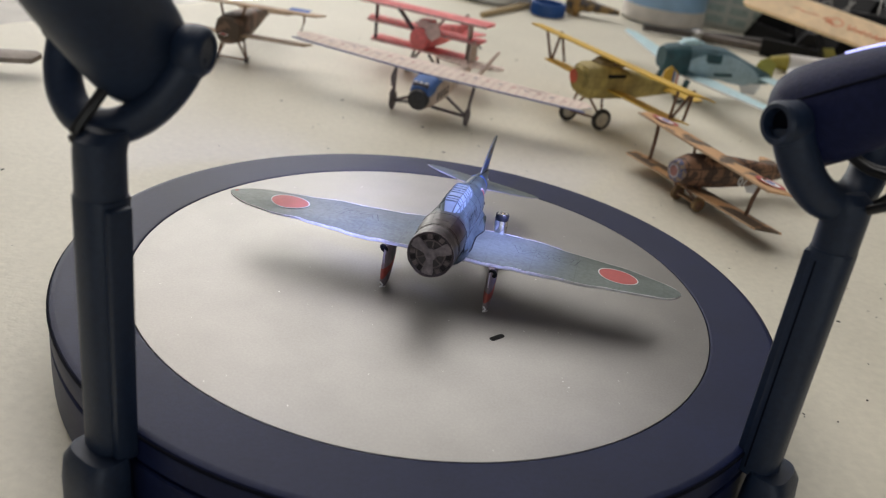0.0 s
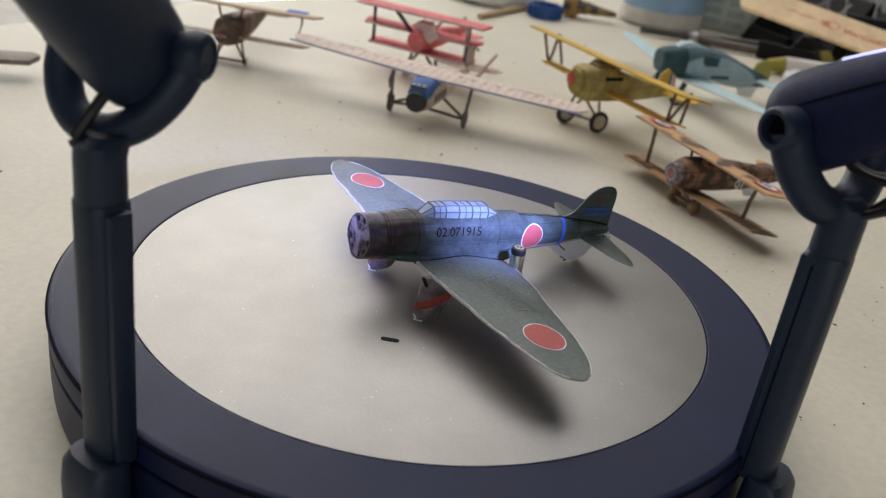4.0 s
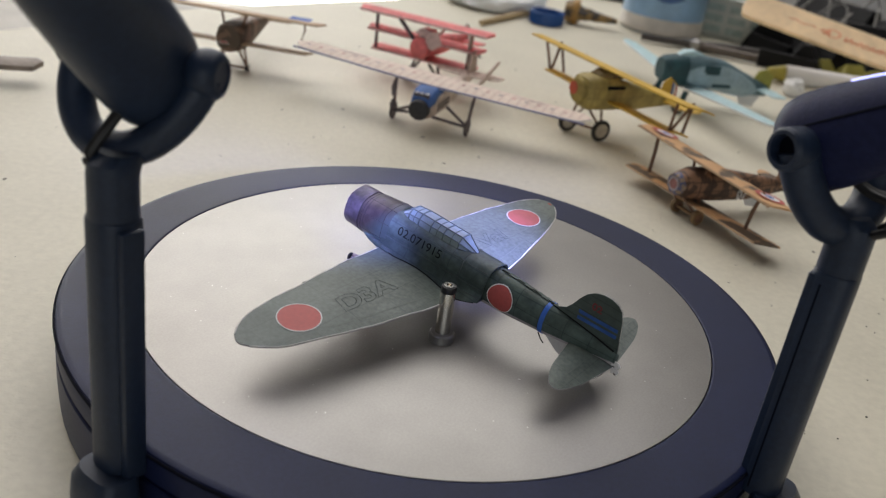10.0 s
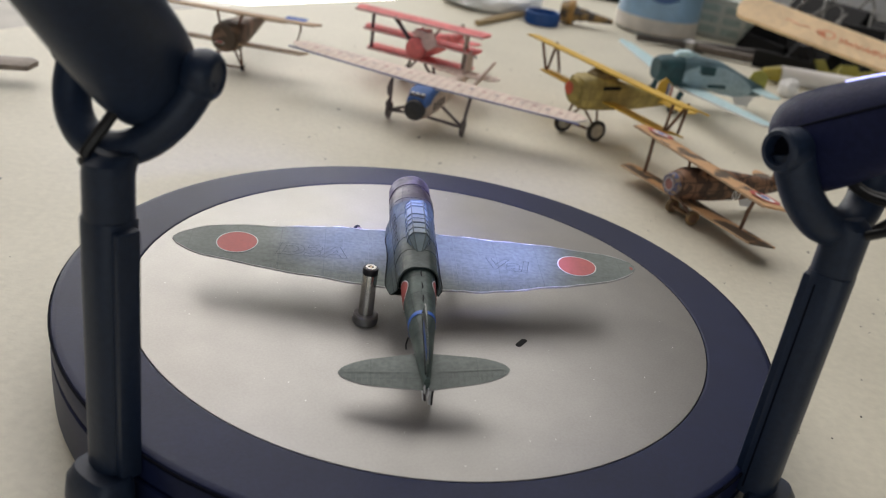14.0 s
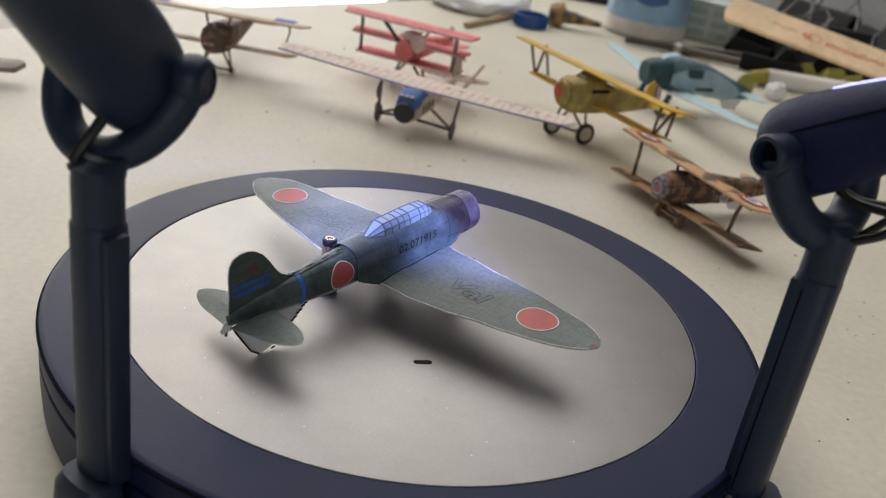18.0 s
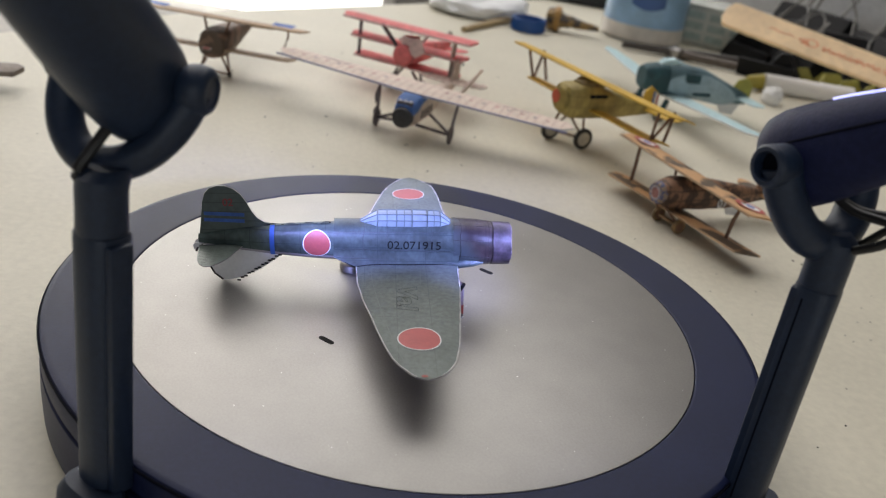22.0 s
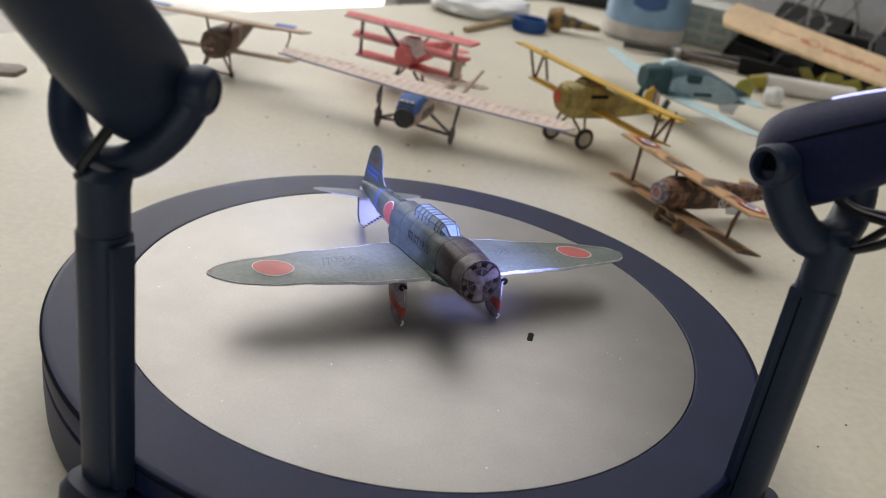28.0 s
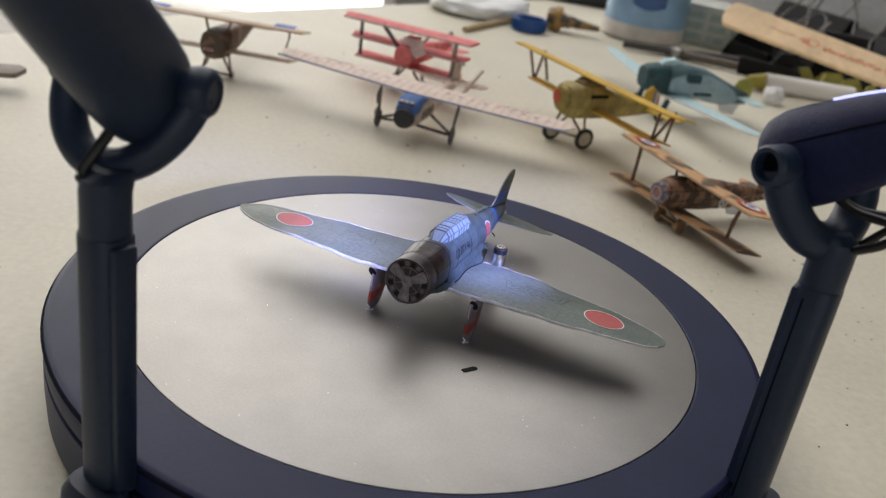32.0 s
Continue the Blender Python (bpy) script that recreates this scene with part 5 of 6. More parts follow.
def biplane(name, label, nose, tail, up, low, body_rows, mats, wheels, tail_y, strut_x=0.38, double=False, tilt=0.15, bank=0.0, square=0.8, skew=0.0, bare=0, tyre=None, wheel_shift=0.0):
    """up and low: (span, chord, y, z). mats: body, upper wing, lower wing, nose, strut."""
    bm_, um, lm, nm, sm = mats
    p = thing(name, label, "model plane", stand(nose, tail), group="paper aeroplanes on the table")
    b = hull(body_rows, bm_, p, "printed paper fuselage", power=square)
    top = flat_wing(*up, um, p, "printed paper upper wing", 0.010, 0.96, tip=0.05, tilt=tilt, bend=bank)
    bot = flat_wing(*low, lm, p, "printed paper lower wing", 0.010, 0.96, tip=0.05, tilt=tilt, bend=bank if bank > -0.01 else 0.012)
    y0, z0, r0 = body_rows[0][0], (body_rows[0][2] + body_rows[0][3]) / 2, body_rows[0][1]
    nz = part("nose", moved(lathe([(r0 * 1.02, 0.02), (r0 * 1.04, -0.01), (r0 * 0.92, -0.025), (r0 * 0.4, -0.028), (0.001, -0.028)], 28, "y"), Matrix.Translation((0, y0, z0))), nm, p, "printed paper engine front")
    for s in (-1, 1):
        xu = strut_x * up[0]
        if double:
            for ya, yb in ((-0.25, -0.25), (0.25, 0.25), (-0.25, 0.25)):
                strut(p, (s * xu * 0.92, low[2] + ya * low[1], low[3]), (s * xu, up[2] + yb * up[1], up[3]), 0.010, sm)
        elif s == bare:
            # a loose wire hangs from the upper wing where the strut is missing
            strut(p, (s * xu, up[2], up[3]), (s * xu * 0.985, up[2] - 0.02, up[3] - 0.125), 0.007, sm, (s * xu * 1.02, up[2] - 0.01, up[3] - 0.05), "loose bent wire")
        else:
            strut(p, (s * xu * 0.94, low[2], low[3]), (s * xu, up[2], up[3]), 0.011, sm, (s * xu * 0.955, low[2] + 0.012, (low[3] + up[3]) / 2))
        strut(p, (s * r0 * 0.7, up[2] - 0.05, body_rows[1][2] - 0.03), (s * r0, up[2] - 0.04, up[3]), 0.008, sm)
        wx, wy, wr = wheels
        wheel(p, s * wx + wheel_shift, wy + s * skew, wr, wr, tyre=tyre, pale=STRUT if tyre else None)
        strut(p, (s * wx + wheel_shift, wy + s * skew, wr), (s * r0 * 0.6, wy - 0.05, body_rows[1][3] + 0.03), 0.008, sm)
        strut(p, (s * wx + wheel_shift, wy + s * skew, wr), (s * r0 * 0.6, wy + 0.07, body_rows[1][3] + 0.03), 0.008, sm)
    strut(p, (wheel_shift - wheels[0], wheels[1] - skew, wheels[2]), (wheel_shift + wheels[0], wheels[1] + skew, wheels[2]), 0.008, sm)
    zt = (body_rows[-1][2] + body_rows[-1][3]) / 2
    flat_wing(up[0] * 0.36, up[1] * 0.55, tail_y, zt + 0.01, um, p, "printed paper tailplane", 0.008, 0.8, name="tailplane")
    return p, b, top, bot


def brown_biplane():
    wood = lined(camo("brown_patch_paper", (0.27, 0.145, 0.085), (0.085, 0.05, 0.036), 210), "YZ", (0.0062, 0.0042), 0.0005, (0.04, 0.022, 0.018), 0.8)
    tanc = camo("tan_green_paper", (0.60, 0.35, 0.17), (0.115, 0.080, 0.052), 72)
    p, b, top, bot = biplane("brown_paper_biplane", "brown and tan paper model biplane with roundels and numbers", (1.255, 1.915), (1.983, 2.325),
        (1.16, 0.20, 0.16, 0.318), (1.18, 0.21, 0.13, 0.092),
        [(-0.018, 0.062, 0.258, 0.132), (0.06, 0.078, 0.284, 0.100), (0.28, 0.075, 0.272, 0.084), (0.5, 0.057, 0.232, 0.078), (0.85, 0.012, 0.17, 0.115)],
        (wood, tanc, tanc, camo("blue_orange_nose", (0.09, 0.10, 0.20), (0.30, 0.22, 0.16), 700), STRUT), (0.088, 0.060, 0.042), 0.80, tilt=0.22, wheel_shift=0.045, tyre=paper("ochre_wheel_paper", (0.20, 0.125, 0.055), 0.4, 300), bank=-0.035)
    for w in (top, bot):
        w.matrix_basis = Matrix.Translation((0.036 * U, 0, -0.006 * U))
        z = 0.318 if w is top else 0.092
        part("leading_edge", tube([(x, 0.053 if w is top else 0.030, z + 0.018 + (-0.035 if w is top else 0.012) * x) for x in (-0.55, 0.0, 0.55)], 0.006, 6), TAN, w, "tan rolled leading edge")
    # numerals on both sides of the fuselage
    for s in (1, -1):
        decal(b, lettering("07", 0.055, bold=0.02), lambda c, s=s: (s * 0.0690, 0.415 + c.x * s, 0.132 + c.y), PAPER, "number", "white printed number")
    for s in (1, -1):
        decal(top, hoop(0.055, 0.085, squash=0.9), lambda c, s=s: (c.x + s * 0.44, c.y + 0.17, 0.330 - 0.035 * (c.x + s * 0.44) - 0.22 * c.y), RED, "roundel", "red printed ring")
        decal(top, disc(0.055, squash=0.9), lambda c, s=s: (c.x + s * 0.44, c.y + 0.17, 0.330 - 0.035 * (c.x + s * 0.44) - 0.22 * c.y), PAPER, "roundel", "white printed ring")
        decal(top, disc(0.026, squash=0.9), lambda c, s=s: (c.x + s * 0.44, c.y + 0.17, 0.3312 - 0.035 * (c.x + s * 0.44) - 0.22 * c.y), FLAG_BLUE, "roundel", "blue printed centre")
    part("fin", slab([(0.72, 0.16), (0.74, 0.25), (0.80, 0.275), (0.87, 0.24), (0.87, 0.13)], 0.009, "x"), wood, p, "brown paper fin")
    part("tail_flap", slab([(0.50, 0.09), (0.54, 0.03), (0.62, 0.02), (0.68, 0.10)], 0.008, "x"), PAPER, p, "loose white paper flap")
    part("axle_fairing", box(-0.03, 0.048, 0.034, 0.12, 0.074, 0.048, 0.004), TAN, p, "tan axle fairing")
    decal(b, disc(0.030), lambda c: (c.x, -0.0475, 0.195 + c.y), paper("faded_red_paper", (0.30, 0.13, 0.12), 0.5, 300), "nose_print", "faded red printed centre")
    decal(b, hoop(0.030, 0.040), lambda c: (c.x, -0.0472, 0.195 + c.y), paper("worn_white_paper", (0.36, 0.34, 0.37), 0.4, 300), "nose_print", "worn white printed ring")
    return p


def yellow_biplane():
    yel = paper("yellow_paper", (0.66, 0.42, 0.055), 0.1)
    olive = lined(paper("olive_paper", (0.38, 0.295, 0.092), 0.3, 130), "YZ", (0.0085, 0.0055), 0.0005, (0.20, 0.15, 0.05), 0.5)
    p, b, top, bot = biplane("yellow_paper_biplane", "yellow and olive paper model biplane on large wheels", (0.785, 3.12), (1.51, 3.57),
        (1.80, 0.26, 0.21, 0.462), (1.42, 0.24, 0.24, 0.252),
        [(-0.045, 0.085, 0.42, 0.235), (0.0, 0.105, 0.435, 0.205), (0.20, 0.108, 0.435, 0.20), (0.24, 0.104, 0.41, 0.20), (0.46, 0.066, 0.355, 0.195), (0.76, 0.014, 0.265, 0.21)],
        (olive, yel, yel, paper("olive_nose_paper", (0.30, 0.23, 0.06), 0.4, 160), STRUT), (0.108, 0.055, 0.074), 0.75, strut_x=0.40, double=True, tilt=0.24, square=0.5, skew=0.06)
    for s in (1, -1):
        part("marking", box(s * 0.113 - 0.004, 0.10, 0.36, s * 0.113 + 0.004, 0.24, 0.382), INK, b, "unreadable dark marking")
    part("fin", slab([(0.65, 0.25), (0.68, 0.38), (0.73, 0.41), (0.80, 0.36), (0.79, 0.22)], 0.01, "x"), yel, p, "yellow paper fin")
    for i, m in enumerate((FLAG_BLUE, PAPER, RED)):
        part("rudder_stripe", slab([(0.755 + 0.018 * i, 0.24), (0.755 + 0.018 * i, 0.38 - 0.012 * i), (0.773 + 0.018 * i, 0.37 - 0.012 * i), (0.773 + 0.018 * i, 0.24)], 0.014, "x"), m, p, "striped rudder print")
    part("nose_patch", moved(disc(0.045), Matrix.Translation((-0.035, -0.0755, 0.335)) @ Matrix.Rotation(radians(90), 4, "X")), paper("orange_red_paper", (0.55, 0.10, 0.05)), p, "orange-red printed patch")
    part("cockpit", box(-0.06, 0.19, 0.425, 0.06, 0.30, 0.448, 0.012), STRUT_DARK, p, "dark cockpit opening")
    hull([(0.06, 0.05, 0.445, 0.41), (0.12, 0.075, 0.468, 0.41), (0.22, 0.075, 0.468, 0.41), (0.27, 0.05, 0.445, 0.41)], paper("dark_olive_paper", (0.19, 0.135, 0.05), 0.3, 150), p, "dark olive hump ahead of the cockpit", "hump", 0.6)
    return p


def brown_monoplane_far():
    tan = paper("pale_tan_paper", (0.40, 0.27, 0.16), 0.15)
    wood = camo("brown_red_paper", (0.20, 0.12, 0.08), (0.09, 0.06, 0.04), 140)
    p, b, top, bot = biplane("tan_paper_biplane", "tan paper model biplane with a dark brown fuselage", (-1.70, 3.40), (-1.62, 4.40),
        (1.31, 0.22, 0.12, 0.405), (1.16, 0.20, 0.10, 0.195),
        [(0.0, 0.092, 0.325, 0.145), (0.10, 0.10, 0.335, 0.135), (0.35, 0.08, 0.32, 0.15), (0.85, 0.012, 0.25, 0.20)],
        (wood, tan, tan, wood, STRUT), (0.11, 0.08, 0.02), 0.80, square=0.55, bare=1)
    decal(b, disc(0.030, squash=0.25), lambda c: (c.x - 0.03, -0.0295, 0.21 + c.y), RED, "nose_mark", "red and white printed nose mark")
    decal(b, hoop(0.030, 0.036, squash=0.3), lambda c: (c.x - 0.03, -0.0297, 0.205 + c.y), PAPER, "nose_mark", "white printed ring")
    for s in (1, -1):
        part("roundel", box(s * 0.46 - 0.075, 0.03, 0.417, s * 0.46 + 0.075, 0.20, 0.4195), FLAG_BLUE, top, "blue and white printed patch")
    return p


def teal_monoplane():
    teal = paper("grey_blue_paper", (0.34, 0.46, 0.52), 0.1)
    dark = paper("dark_teal_paper", (0.02, 0.07, 0.085), 0.3, 120)
    lightb = paper("light_blue_paper", (0.48, 0.66, 0.70), 0.06)
    p = thing("teal_paper_monoplane", "grey-blue paper model monoplane with a dark teal nose", "model plane", stand((1.465, 4.27), (2.385, 4.59)), group="paper aeroplanes on the table")
    rows = [(0.18, 0.105, 0.42, 0.175), (0.32, 0.115, 0.43, 0.165), (0.55, 0.10, 0.40, 0.155), (0.8, 0.055, 0.30, 0.13), (1.02, 0.012, 0.215, 0.13)]
    body = hull(rows, paper("deep_grey_blue_paper", (0.10, 0.17, 0.20), 0.25, 120), p, "deep grey-blue printed paper fuselage")
    half = table_of([(y, w) for y, w, _, _ in rows])
    mid = table_of([(y, (a + b) / 2) for y, _, a, b in rows])
    tall = table_of([(y, (a - b) / 2) for y, _, a, b in rows])
    for s in (1, -1):
        def flank(c, s=s):
            y = 0.54 + c.x
            u = max(-0.98, min(0.98, (c.y - 0.02) / tall(y)))
            return (s * (half(y) * (1 - abs(u) ** 2.5) ** 0.4 + 0.003), y, mid(y) + c.y - 0.02)
        decal(body, disc(0.36, 6, 40, 0.30), flank, teal, "flank_panel", "long pale grey-blue lens-shaped panel")
    hull([(0.0, 0.075, 0.385, 0.22), (0.04, 0.10, 0.405, 0.20), (0.2, 0.112, 0.428, 0.17)], dark, p, "dark teal paper nose", "nose")
    hull([(0.13, 0.03, 0.42, 0.39), (0.18, 0.05, 0.455, 0.39), (0.26, 0.05, 0.465, 0.39), (0.36, 0.02, 0.43, 0.38)], lightb, p, "pale blue canopy", "canopy", 0.6)
    flat_wing(2.45, 0.225, 0.30, 0.175, [lightb, PAPER], p, "pale blue paper wing", 0.014, 0.55, 0.045, 0.03, 0.1).matrix_basis = Matrix.Translation((-0.04 * U, 0, 0))
    flat_wing(0.60, 0.16, 0.97, 0.19, lightb, p, "pale blue paper tailplane", 0.008, 0.7, name="tailplane")
    part("fin", slab([(0.84, 0.22), (0.90, 0.33), (0.97, 0.35), (1.05, 0.30), (1.04, 0.16)], 0.01, "x"), paper("yellow_green_paper", (0.38, 0.36, 0.07)), p, "yellow-green paper fin")
    for s in (1, -1):
        part("marking", box(s * 0.112 - 0.004, 0.33, 0.30, s * 0.112 + 0.004, 0.47, 0.37), dark, p, "unreadable dark square marking")
        part("marking", box(s * 0.102 - 0.004, 0.44, 0.20, s * 0.102 + 0.004, 0.60, 0.225), dark, p, "unreadable dark marking")
        wheel(p, 0.20 * s, 0.12, 0.055, 0.055)
        part("leg_spat", tube([(0.2 * s, 0.12, 0.05), (0.2 * s, 0.16, 0.18)], 0.022, 8), dark, p, "dark leg fairing")
    part("tail_flap", slab([(0.74, 0.14), (0.80, 0.05), (0.92, 0.04), (0.98, 0.14)], 0.008, "x"), PAPER, p, "loose white paper flap")
    return p


def grey_wing_model():
    g = paper("grey_brown_paper", (0.22, 0.18, 0.15), 0.3, 60)
    p = thing("grey_paper_glider", "grey-brown paper model with long plain wings", "model plane", stand((-3.39, 2.10), (-3.69, 3.0)), group="paper aeroplanes on the table")
    hull([(0.0, 0.05, 0.16, 0.06), (0.1, 0.07, 0.18, 0.04), (0.5, 0.05, 0.16, 0.05), (0.9, 0.012, 0.12, 0.08)], g, p, "grey-brown paper fuselage")
    flat_wing(1.75, 0.22, 0.14, 0.13, g, p, "grey-brown paper wing", 0.03, 0.9, tip=0.05)
    flat_wing(0.5, 0.15, 0.82, 0.10, g, p, "grey-brown paper tailplane", 0.01, 0.8, name="tailplane")
    for s in (-1, 1):
        wheel(p, 0.1 * s, 0.08, 0.04, 0.04)
        strut(p, (0.1 * s, 0.08, 0.04), (0.03 * s, 0.08, 0.10), 0.008)
    return p


cream_monoplane()
red_triplane()
brown_biplane()
yellow_biplane()
brown_monoplane_far()
teal_monoplane()
grey_wing_model()

# ---- clutter at the back of the table ----
def on_table(x, y, turn=0.0, z=0.0):
    return Matrix.Translation((x, y, TABLE + z)) @ Matrix.Rotation(radians(turn), 4, "Z")


def bottle_cap():
    p = thing("bottle_cap", "royal blue plastic bottle cap lying open side up", "bottle cap", on_table(0.70, 6.98))
    blue = mat("royal_blue_plastic", (0.015, 0.09, 0.32), 0.4, grain=0.1)
    part("shell", lathe([(0.165, 0.0), (0.178, 0.012), (0.180, 0.13), (0.172, 0.138), (0.160, 0.132), (0.155, 0.03), (0.001, 0.028)], 48), blue, p)
    for k in range(36):
        a = 2 * math.pi * k / 36
        part("ridge", moved(box(-0.006, 0.177, 0.02, 0.006, 0.187, 0.125), Matrix.Rotation(a, 4, "Z")), blue, p)
    part("paint_rest", lathe([(0.152, 0.032), (0.12, 0.05), (0.001, 0.042)], 32), mat("dried_blue_paint", (0.01, 0.03, 0.12), 0.3, grain=0.3), p, "dried dark blue paint")


def skewer():
    p = part("wooden_skewer", tube([(0.02, 6.35, TABLE + 0.03), (0.22, 6.72, TABLE + 0.035), (0.50, 7.25, TABLE + 0.04)], 0.028, 10, 0.035), mat("pale_wood", (0.48, 0.36, 0.20), 0.6, grain=0.15), None)
    tagged(p, "thin pale wooden skewer beside the blue cap", "skewer")


def nozzle_cone():
    p = thing("nozzle_cone", "crumpled dark brown and ochre cone lying on its side", "cone", on_table(1.18, 7.2, -100))
    m = camo("brown_ochre_foil", (0.07, 0.055, 0.045), (0.30, 0.19, 0.07), 130)
    rnd = random.Random(3)
    sec = []
    for i in range(13):
        t = i / 12
        r = 0.15 * (1 - 0.75 * t) * (0.75 + 0.25 * math.sin(math.pi * min(1, t * 3)))
        sec.append([(r * (1 + 0.18 * rnd.uniform(-1, 1)) * math.cos(2 * math.pi * k / 18), -0.28 + 0.58 * t, 0.13 - 0.03 * t + r * (1 + 0.18 * rnd.uniform(-1, 1)) * math.sin(2 * math.pi * k / 18) * 0.85) for k in range(18)])
    part("body", loft(sec), m, p)
    part("band", moved(lathe([(0.125, -0.20), (0.135, -0.19), (0.135, -0.14), (0.125, -0.13)], 24, "y"), Matrix.Translation((0, 0, 0.128))), mat("ochre_band", (0.40, 0.22, 0.06), 0.5), p, "ochre band")


def water_jar():
    p = thing("plastic_jar", "cloudy blue plastic jar with a darker blue label", "jar", on_table(2.02, 7.62))
    cloudy = mat("cloudy_blue_plastic", (0.28, 0.45, 0.65), 0.35, blotch=0.2, blotch_scale=40, grain=0.05)
    part("wall", lathe([(0.40, 0.0), (0.44, 0.02), (0.455, 0.10), (0.45, 0.95), (0.43, 1.0), (0.42, 0.98), (0.43, 0.9), (0.42, 0.05)], 64), cloudy, p)
    part("foot_band", lathe([(0.445, 0.02), (0.46, 0.04), (0.462, 0.17), (0.456, 0.19)], 64, cap=False), mat("pale_band", (0.62, 0.58, 0.53), 0.45, blotch=0.15, blotch_scale=60), p, "pale cloudy foot band")
    lab = bmesh.new()
    rows = []
    for i in range(14):
        a = radians(-122 + 3.6 * i)
        rows.append([lab.verts.new((0.458 * math.cos(a), 0.458 * math.sin(a), z + 0.05 * math.sin(i / 13 * math.pi) * (1 if z > 0.6 else -1))) for z in (0.42, 0.82)])
    for a, b in zip(rows, rows[1:]):
        lab.faces.new((a[0], b[0], b[1], a[1]))
    part("label_patch", lab, mat("dark_blue_label", (0.05, 0.12, 0.33), 0.4), p, "dark blue oval label")


def parts_box():
    p = thing("clear_box", "clear plastic box with rows of small grey-green labels", "box", on_table(2.98, 7.85, -28))
    clear = mat("milky_clear_plastic", (0.60, 0.62, 0.57), 0.25, blotch=0.1, blotch_scale=60)
    part("body", box(-0.45, -0.28, 0.0, 0.45, 0.28, 0.42, 0.03), clear, p)
    lab = mat("grey_green_label", (0.38, 0.46, 0.43), 0.5, grain=0.2)
    for i in range(3):
        for j in range(3):
            part("label_tab", box(-0.36 + 0.26 * i, -0.288, 0.06 + 0.12 * j, -0.16 + 0.26 * i, -0.281, 0.135 + 0.12 * j), lab, p, "unreadable grey-green label")
    part("lid_edge", box(-0.46, -0.30, 0.42, 0.46, 0.30, 0.455, 0.012), clear, p, "milky lid")


def pliers():
    p = thing("pliers", "dark steel pliers with worn grey handles", "pliers", on_table(2.25, 6.75, -6))
    st = mat("tarnished_steel", (0.13, 0.11, 0.095), 0.45, metal=0.6, grain=0.25)
    dark = mat("dark_grip", (0.06, 0.05, 0.045), 0.5, grain=0.25)
    part("jaw", loft([[(x, s * w + o, h + q) for s, q in ((-1, -0.03), (1, -0.03), (1, 0.03), (-1, 0.03))] for x, w, o, h in ((-0.55, 0.015, 0.0, 0.05), (-0.3, 0.035, 0.0, 0.055), (-0.05, 0.07, 0.0, 0.06))]), dark, p, "long dark jaw")
    part("pivot", lathe([(0.07, 0.0), (0.08, 0.02), (0.08, 0.10), (0.03, 0.125), (0.001, 0.127)], 24), STEEL_DULL, p, "bright pivot")
    for s in (1, -1):
        part("handle", tube([(0.02, 0, 0.06), (0.25, s * 0.10, 0.06), (0.6, s * 0.16, 0.06), (1.15, s * 0.10, 0.07)], 0.045, 10), dark if s > 0 else st, p, "worn handle")


def binder_clip(x, y, turn, z=0.0, size=1.0, roll=0.0, sides=(1,)):
    p = thing("binder_clip", "black steel binder clip with grey wire handles", "binder clip", on_table(x, y, turn, z), group="binder clips")
    prof = [(-0.20, 0.0), (0.20, 0.0), (0.20, 0.03), (0.035, 0.30), (-0.035, 0.30), (-0.20, 0.03)]
    b = moved(slab([(a * size, c * size) for a, c in prof], 0.62 * size, "y"), Matrix.Rotation(radians(roll), 4, "Y"))
    part("spring_body", b, CLIP_BLACK, p, "black lacquered spring body", smooth=False)
    for s in sides:
        pts = [(s * 0.04, -0.16, 0.28), (s * 0.16, -0.17, 0.42), (s * 0.27, -0.08, 0.60), (s * 0.30, 0.0, 0.64), (s * 0.27, 0.08, 0.60), (s * 0.16, 0.17, 0.42), (s * 0.04, 0.16, 0.28)]
        part("wire_handle", moved(tube([(a * size, q * size, c * size) for a, q, c in pts], 0.0085 * size, 8), Matrix.Rotation(radians(roll), 4, "Y")), WIRE, p, "grey steel wire handle")
    return p


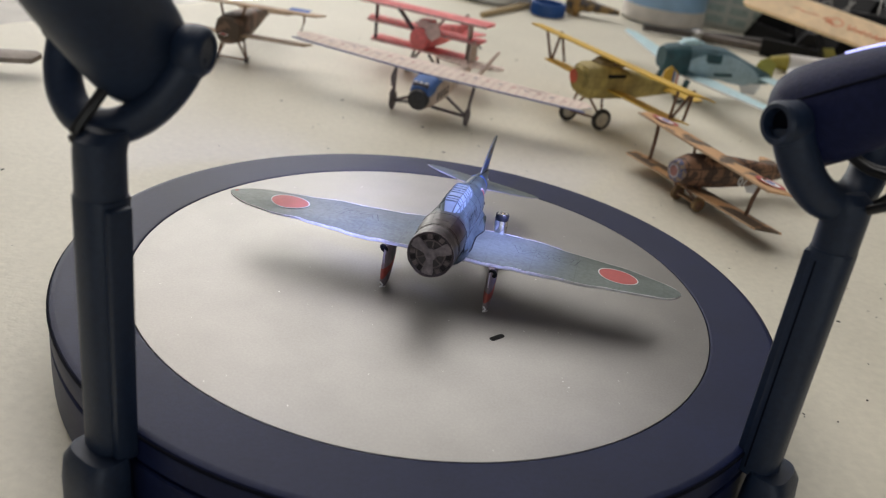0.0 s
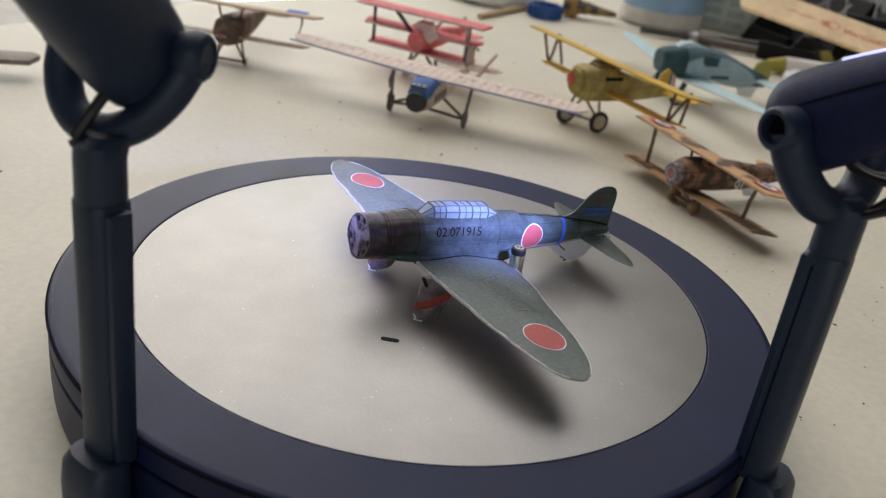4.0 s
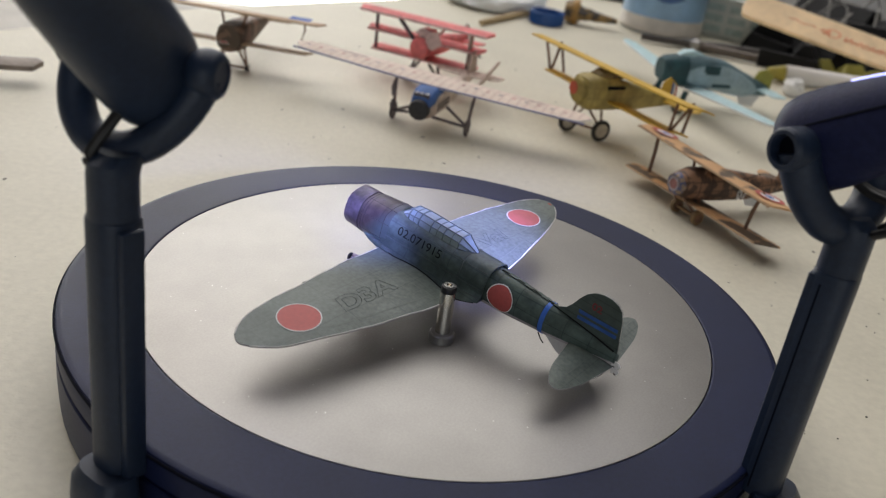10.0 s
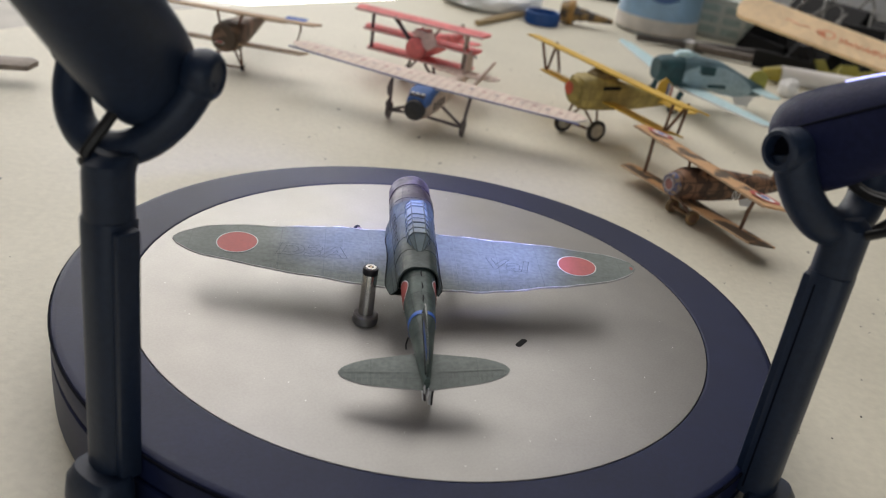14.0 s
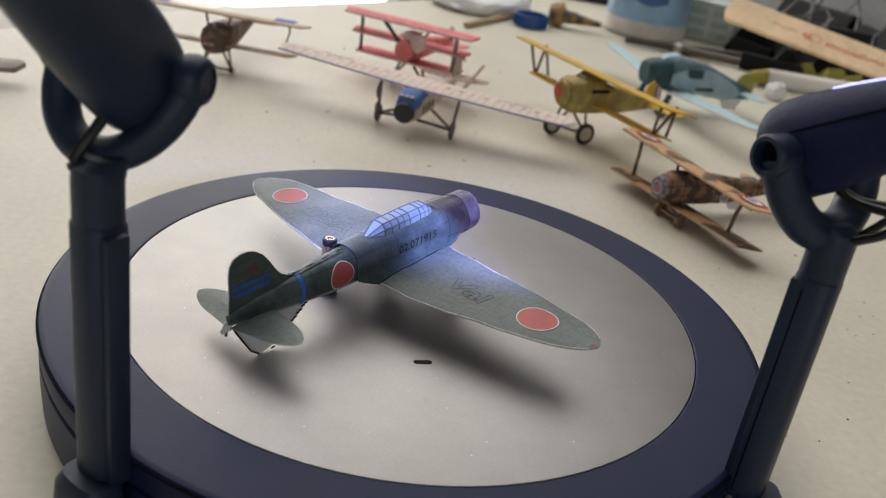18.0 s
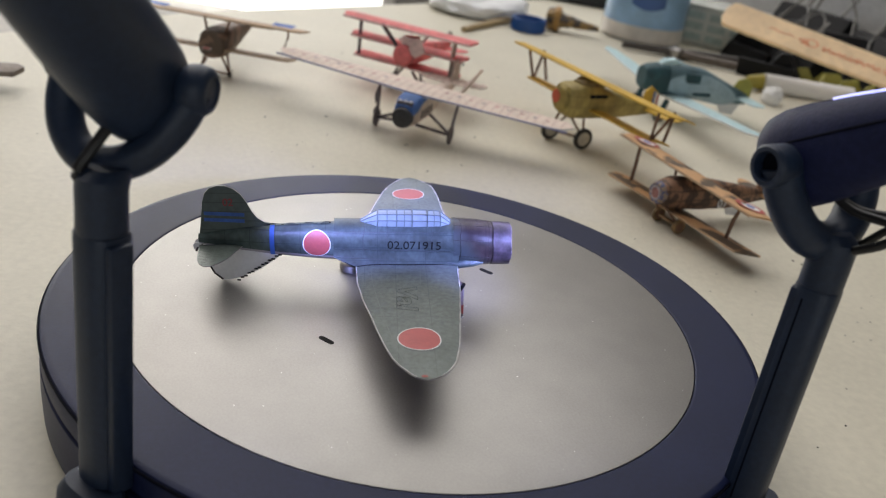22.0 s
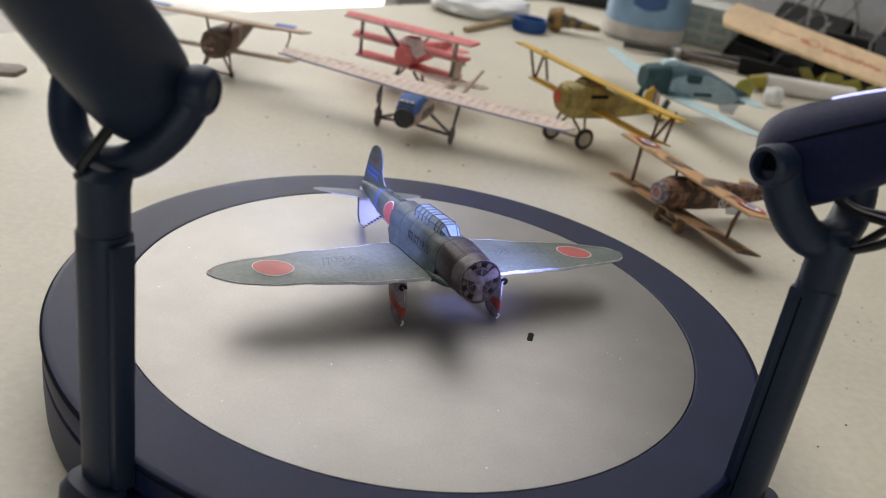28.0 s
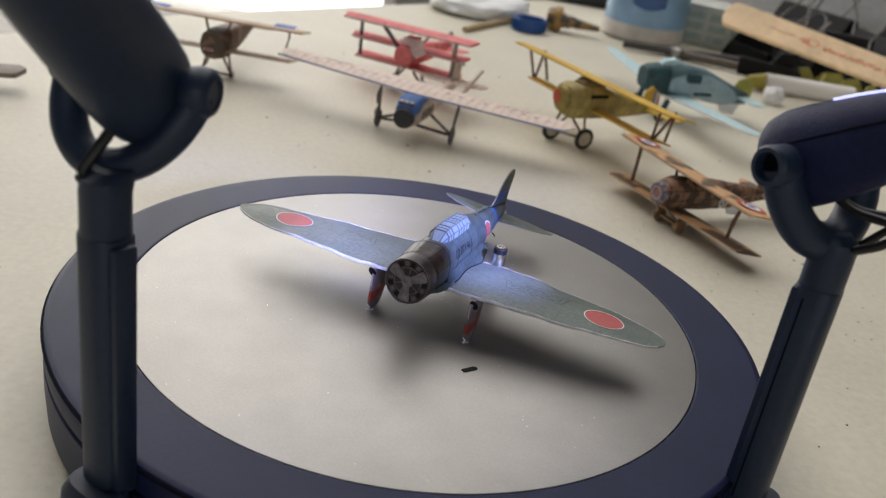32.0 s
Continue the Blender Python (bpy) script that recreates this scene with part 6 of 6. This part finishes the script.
def craft_stick():
    a, b = Vector((2.46, 6.05, 0.335)), Vector((4.10, 5.02, 0.10))
    d = (b - a).normalized()
    turn = d.to_track_quat("X", "Z").to_matrix().to_4x4()
    m = Matrix.Translation(a) @ turn @ Matrix.Rotation(radians(38), 4, "X")
    p = thing("craft_stick", "pale wooden craft stick with faded red writing, leaning on clips", "craft stick", m)
    wood = lined(mat("pale_birch", (0.86, 0.63, 0.38), 0.55, grain=0.08, grain_scale=220, blotch=0.12, blotch_scale=35), "Y", (0.0021,), 0.0003, (0.56, 0.39, 0.21), 0.35)
    out = [(0.10 - 0.10 * max(0.0, math.sin(radians(q))) ** 0.7, 0.150 * math.cos(radians(q))) for q in range(0, 181, 15)]
    out += [(2.05 + 0.10 * math.sin(radians(q)), -0.150 * math.cos(radians(q))) for q in range(0, 181, 15)]
    s = slab(out, 0.045, "z")
    bmesh.ops.bevel(s, geom=[e for e in s.edges if abs(e.verts[0].co.z - e.verts[1].co.z) < 1e-5], offset=0.005, segments=1, affect="EDGES")
    part("blade", s, wood, p)
    pen = mat("faded_red_pen", (0.78, 0.22, 0.11), 0.6)
    rnd = random.Random(8)
    for i in range(9):
        x0 = 0.75 + 0.11 * i
        if i == 1:
            part("pen_stroke", moved(hoop(0.055, 0.068, 24, 0.7), Matrix.Translation((x0, 0.0, 0.0238))), pen, p, "faded red pen stroke")
            continue
        pts = [(x0 + 0.02 * k + 0.01 * rnd.uniform(-1, 1), 0.03 * math.sin(k * 2.1 + i) - 0.01, 0.0238) for k in range(6)]
        part("pen_stroke", tube(pts, 0.006, 6), pen, p, "faded red pen stroke")
    pts = [(0.45 + 0.05 * k, 0.012 * math.sin(k * 1.9), 0.0238) for k in range(6)]
    part("pen_stroke", tube(pts, 0.003, 6), pen, p, "faded red pen stroke")


def paper_roll():
    p = thing("paper_tube", "white rolled paper tube with a yellow end", "paper roll", on_table(2.95, 5.85, -2))
    part("tube", moved(tube([(0, 0, 0), (0.85, 0, 0)], 0.085, 24), Matrix.Translation((0, 0, 0.085))), PAPER, p)
    part("end_band", moved(tube([(-0.16, 0, -0.01), (-0.005, 0, 0)], 0.05, 20, 0.08), Matrix.Translation((0, 0, 0.085))), mat("mustard_plastic", (0.38, 0.32, 0.05), 0.45, grain=0.1), p, "mustard yellow end")


def paper_ball():
    rnd = random.Random(11)
    b = bmesh.new()
    bmesh.ops.create_icosphere(b, subdivisions=3, radius=0.092)
    for v in b.verts:
        v.co *= 1 + 0.22 * noise.noise(v.co * 22) + 0.06 * rnd.uniform(-1, 1)
        v.co.z = max(v.co.z, -0.075)
    p = part("paper_ball", moved(b, Matrix.Translation((2.90, 5.35, TABLE + 0.075))), PAPER, None, smooth=False)
    tagged(p, "small crumpled ball of white paper", "paper ball")


def silver_dish():
    p = thing("foil_dish", "shiny silver dish with a pale rim", "dish", on_table(0.12, 7.62))
    part("bowl", lathe([(0.40, 0.0), (0.46, 0.01), (0.50, 0.07), (0.52, 0.085), (0.52, 0.095), (0.48, 0.085), (0.38, 0.035), (0.001, 0.03)], 56), mat("pale_metal_foil", (0.88, 0.88, 0.89), 0.35, metal=0.05, blotch=0.3, blotch_scale=60), p)
    rnd = random.Random(2)
    b = bmesh.new()
    bmesh.ops.create_icosphere(b, subdivisions=3, radius=0.58)
    for v in b.verts:
        v.co *= 1 + 0.16 * noise.noise(v.co * 7)
        v.co.z = max(-0.10, v.co.z * 0.30)
    part("crumpled_film", moved(b, Matrix.Translation((0.02, -0.02, 0.105))), mat("pale_film", (0.88, 0.89, 0.91), 0.4), p, "pale crumpled film", smooth=False)


def leaf_scrap(x, y, turn, z, m):
    p = thing("tape_scrap", "folded yellow-green paper scrap between the clips", "paper scrap", on_table(x, y, turn, z), group="yellow-green scraps")
    part("fold", slab([(-0.17, 0.0), (-0.07, 0.12), (0.09, 0.15), (0.18, 0.03), (0.05, 0.0)], 0.012, "y"), m, p)
    part("fold", moved(slab([(-0.12, 0.0), (0.0, 0.09), (0.12, 0.03)], 0.012, "y"), Matrix.Rotation(radians(35), 4, "Z")), m, p)


def storage_crate():
    p = thing("grey_crate", "pale grey plastic crate behind the clutter", "crate", on_table(4.35, 9.6, -18))
    g = mat("grey_plastic", (0.68, 0.68, 0.71), 0.5, grain=0.08, blotch=0.08)
    part("front", box(-1.5, -0.05, 0.0, 1.5, 0.05, 1.1, 0.03), g, p)
    part("side", box(1.4, 0.05, 0.0, 1.5, 1.4, 1.1, 0.03), g, p)
    part("side", box(-1.5, 0.05, 0.0, -1.4, 1.4, 1.1, 0.03), g, p)
    part("back", box(-1.5, 1.4, 0.0, 1.5, 1.5, 1.1, 0.03), g, p)
    part("rim", box(-1.55, -0.08, 1.08, 1.55, -0.01, 1.2, 0.02), g, p)
    part("bottom", box(-1.4, 0.05, 0.02, 1.4, 1.4, 0.08), g, p)


def dark_tray():
    p = thing("black_tray", "flat black plastic tray at the back edge", "tray", on_table(1.55, 9.55, -8))
    part("base", box(-0.75, -0.3, 0.0, 0.6, 0.3, 0.10, 0.02), BLACK, p)
    part("rim", box(-0.77, -0.32, 0.10, 0.62, -0.26, 0.16, 0.01), BLACK, p)


bottle_cap()
skewer()
nozzle_cone()
water_jar()
parts_box()
pliers()
binder_clip(3.05, 6.95, 25, 0.0, 1.0, 90)
binder_clip(3.35, 6.6, -20)
binder_clip(3.55, 6.98, 40)
binder_clip(3.95, 7.25, 75, 0.0, 1.5)
binder_clip(4.6, 7.4, 10, 0.0, 1.5)
binder_clip(3.45, 7.45, -50, 0.0, 1.5)
binder_clip(4.35, 6.6, 70, 0.0, 1.1)
binder_clip(4.2, 8.4, 30, 0.0, 1.7)
binder_clip(5.2, 8.2, -15, 0.0, 1.7)
binder_clip(3.1, 6.35, 62, 0.0, 0.9, 80)
craft_stick()
paper_roll()
paper_ball()
silver_dish()
OLIVE_SCRAP = mat("yellow_green_scrap", (0.40, 0.37, 0.09), 0.55, blotch=0.3, blotch_scale=80)
for x, y, turn in ((3.70, 6.78, 20), (3.84, 6.58, -30), (3.97, 6.38, 15), (3.52, 6.62, -15), (4.12, 6.22, 40), (3.66, 6.30, 60)):
    leaf_scrap(x, y, turn, 0.0, OLIVE_SCRAP)
storage_crate()
dark_tray()


def turn_at(t):
    """Degrees turned: the motor drifts a little as it runs."""
    return TURN * t + 3.06 - 0.2396 * t + 0.00288 * t * t - 5.8e-6 * t ** 3


def motions():
    """The disc turns; the plane and the pin ride on it."""
    rows = {o: [] for o in (rotor, hero, pin)}
    homes = {o: o.matrix_basis.copy() for o in rows}
    for k in range(0, 33):
        turn = Matrix.Rotation(radians(turn_at(k)), 4, "Z")
        for o in rows:
            rows[o].append((k, turn @ homes[o]))
    for o in rows:
        walk(o, rows[o])


motions()
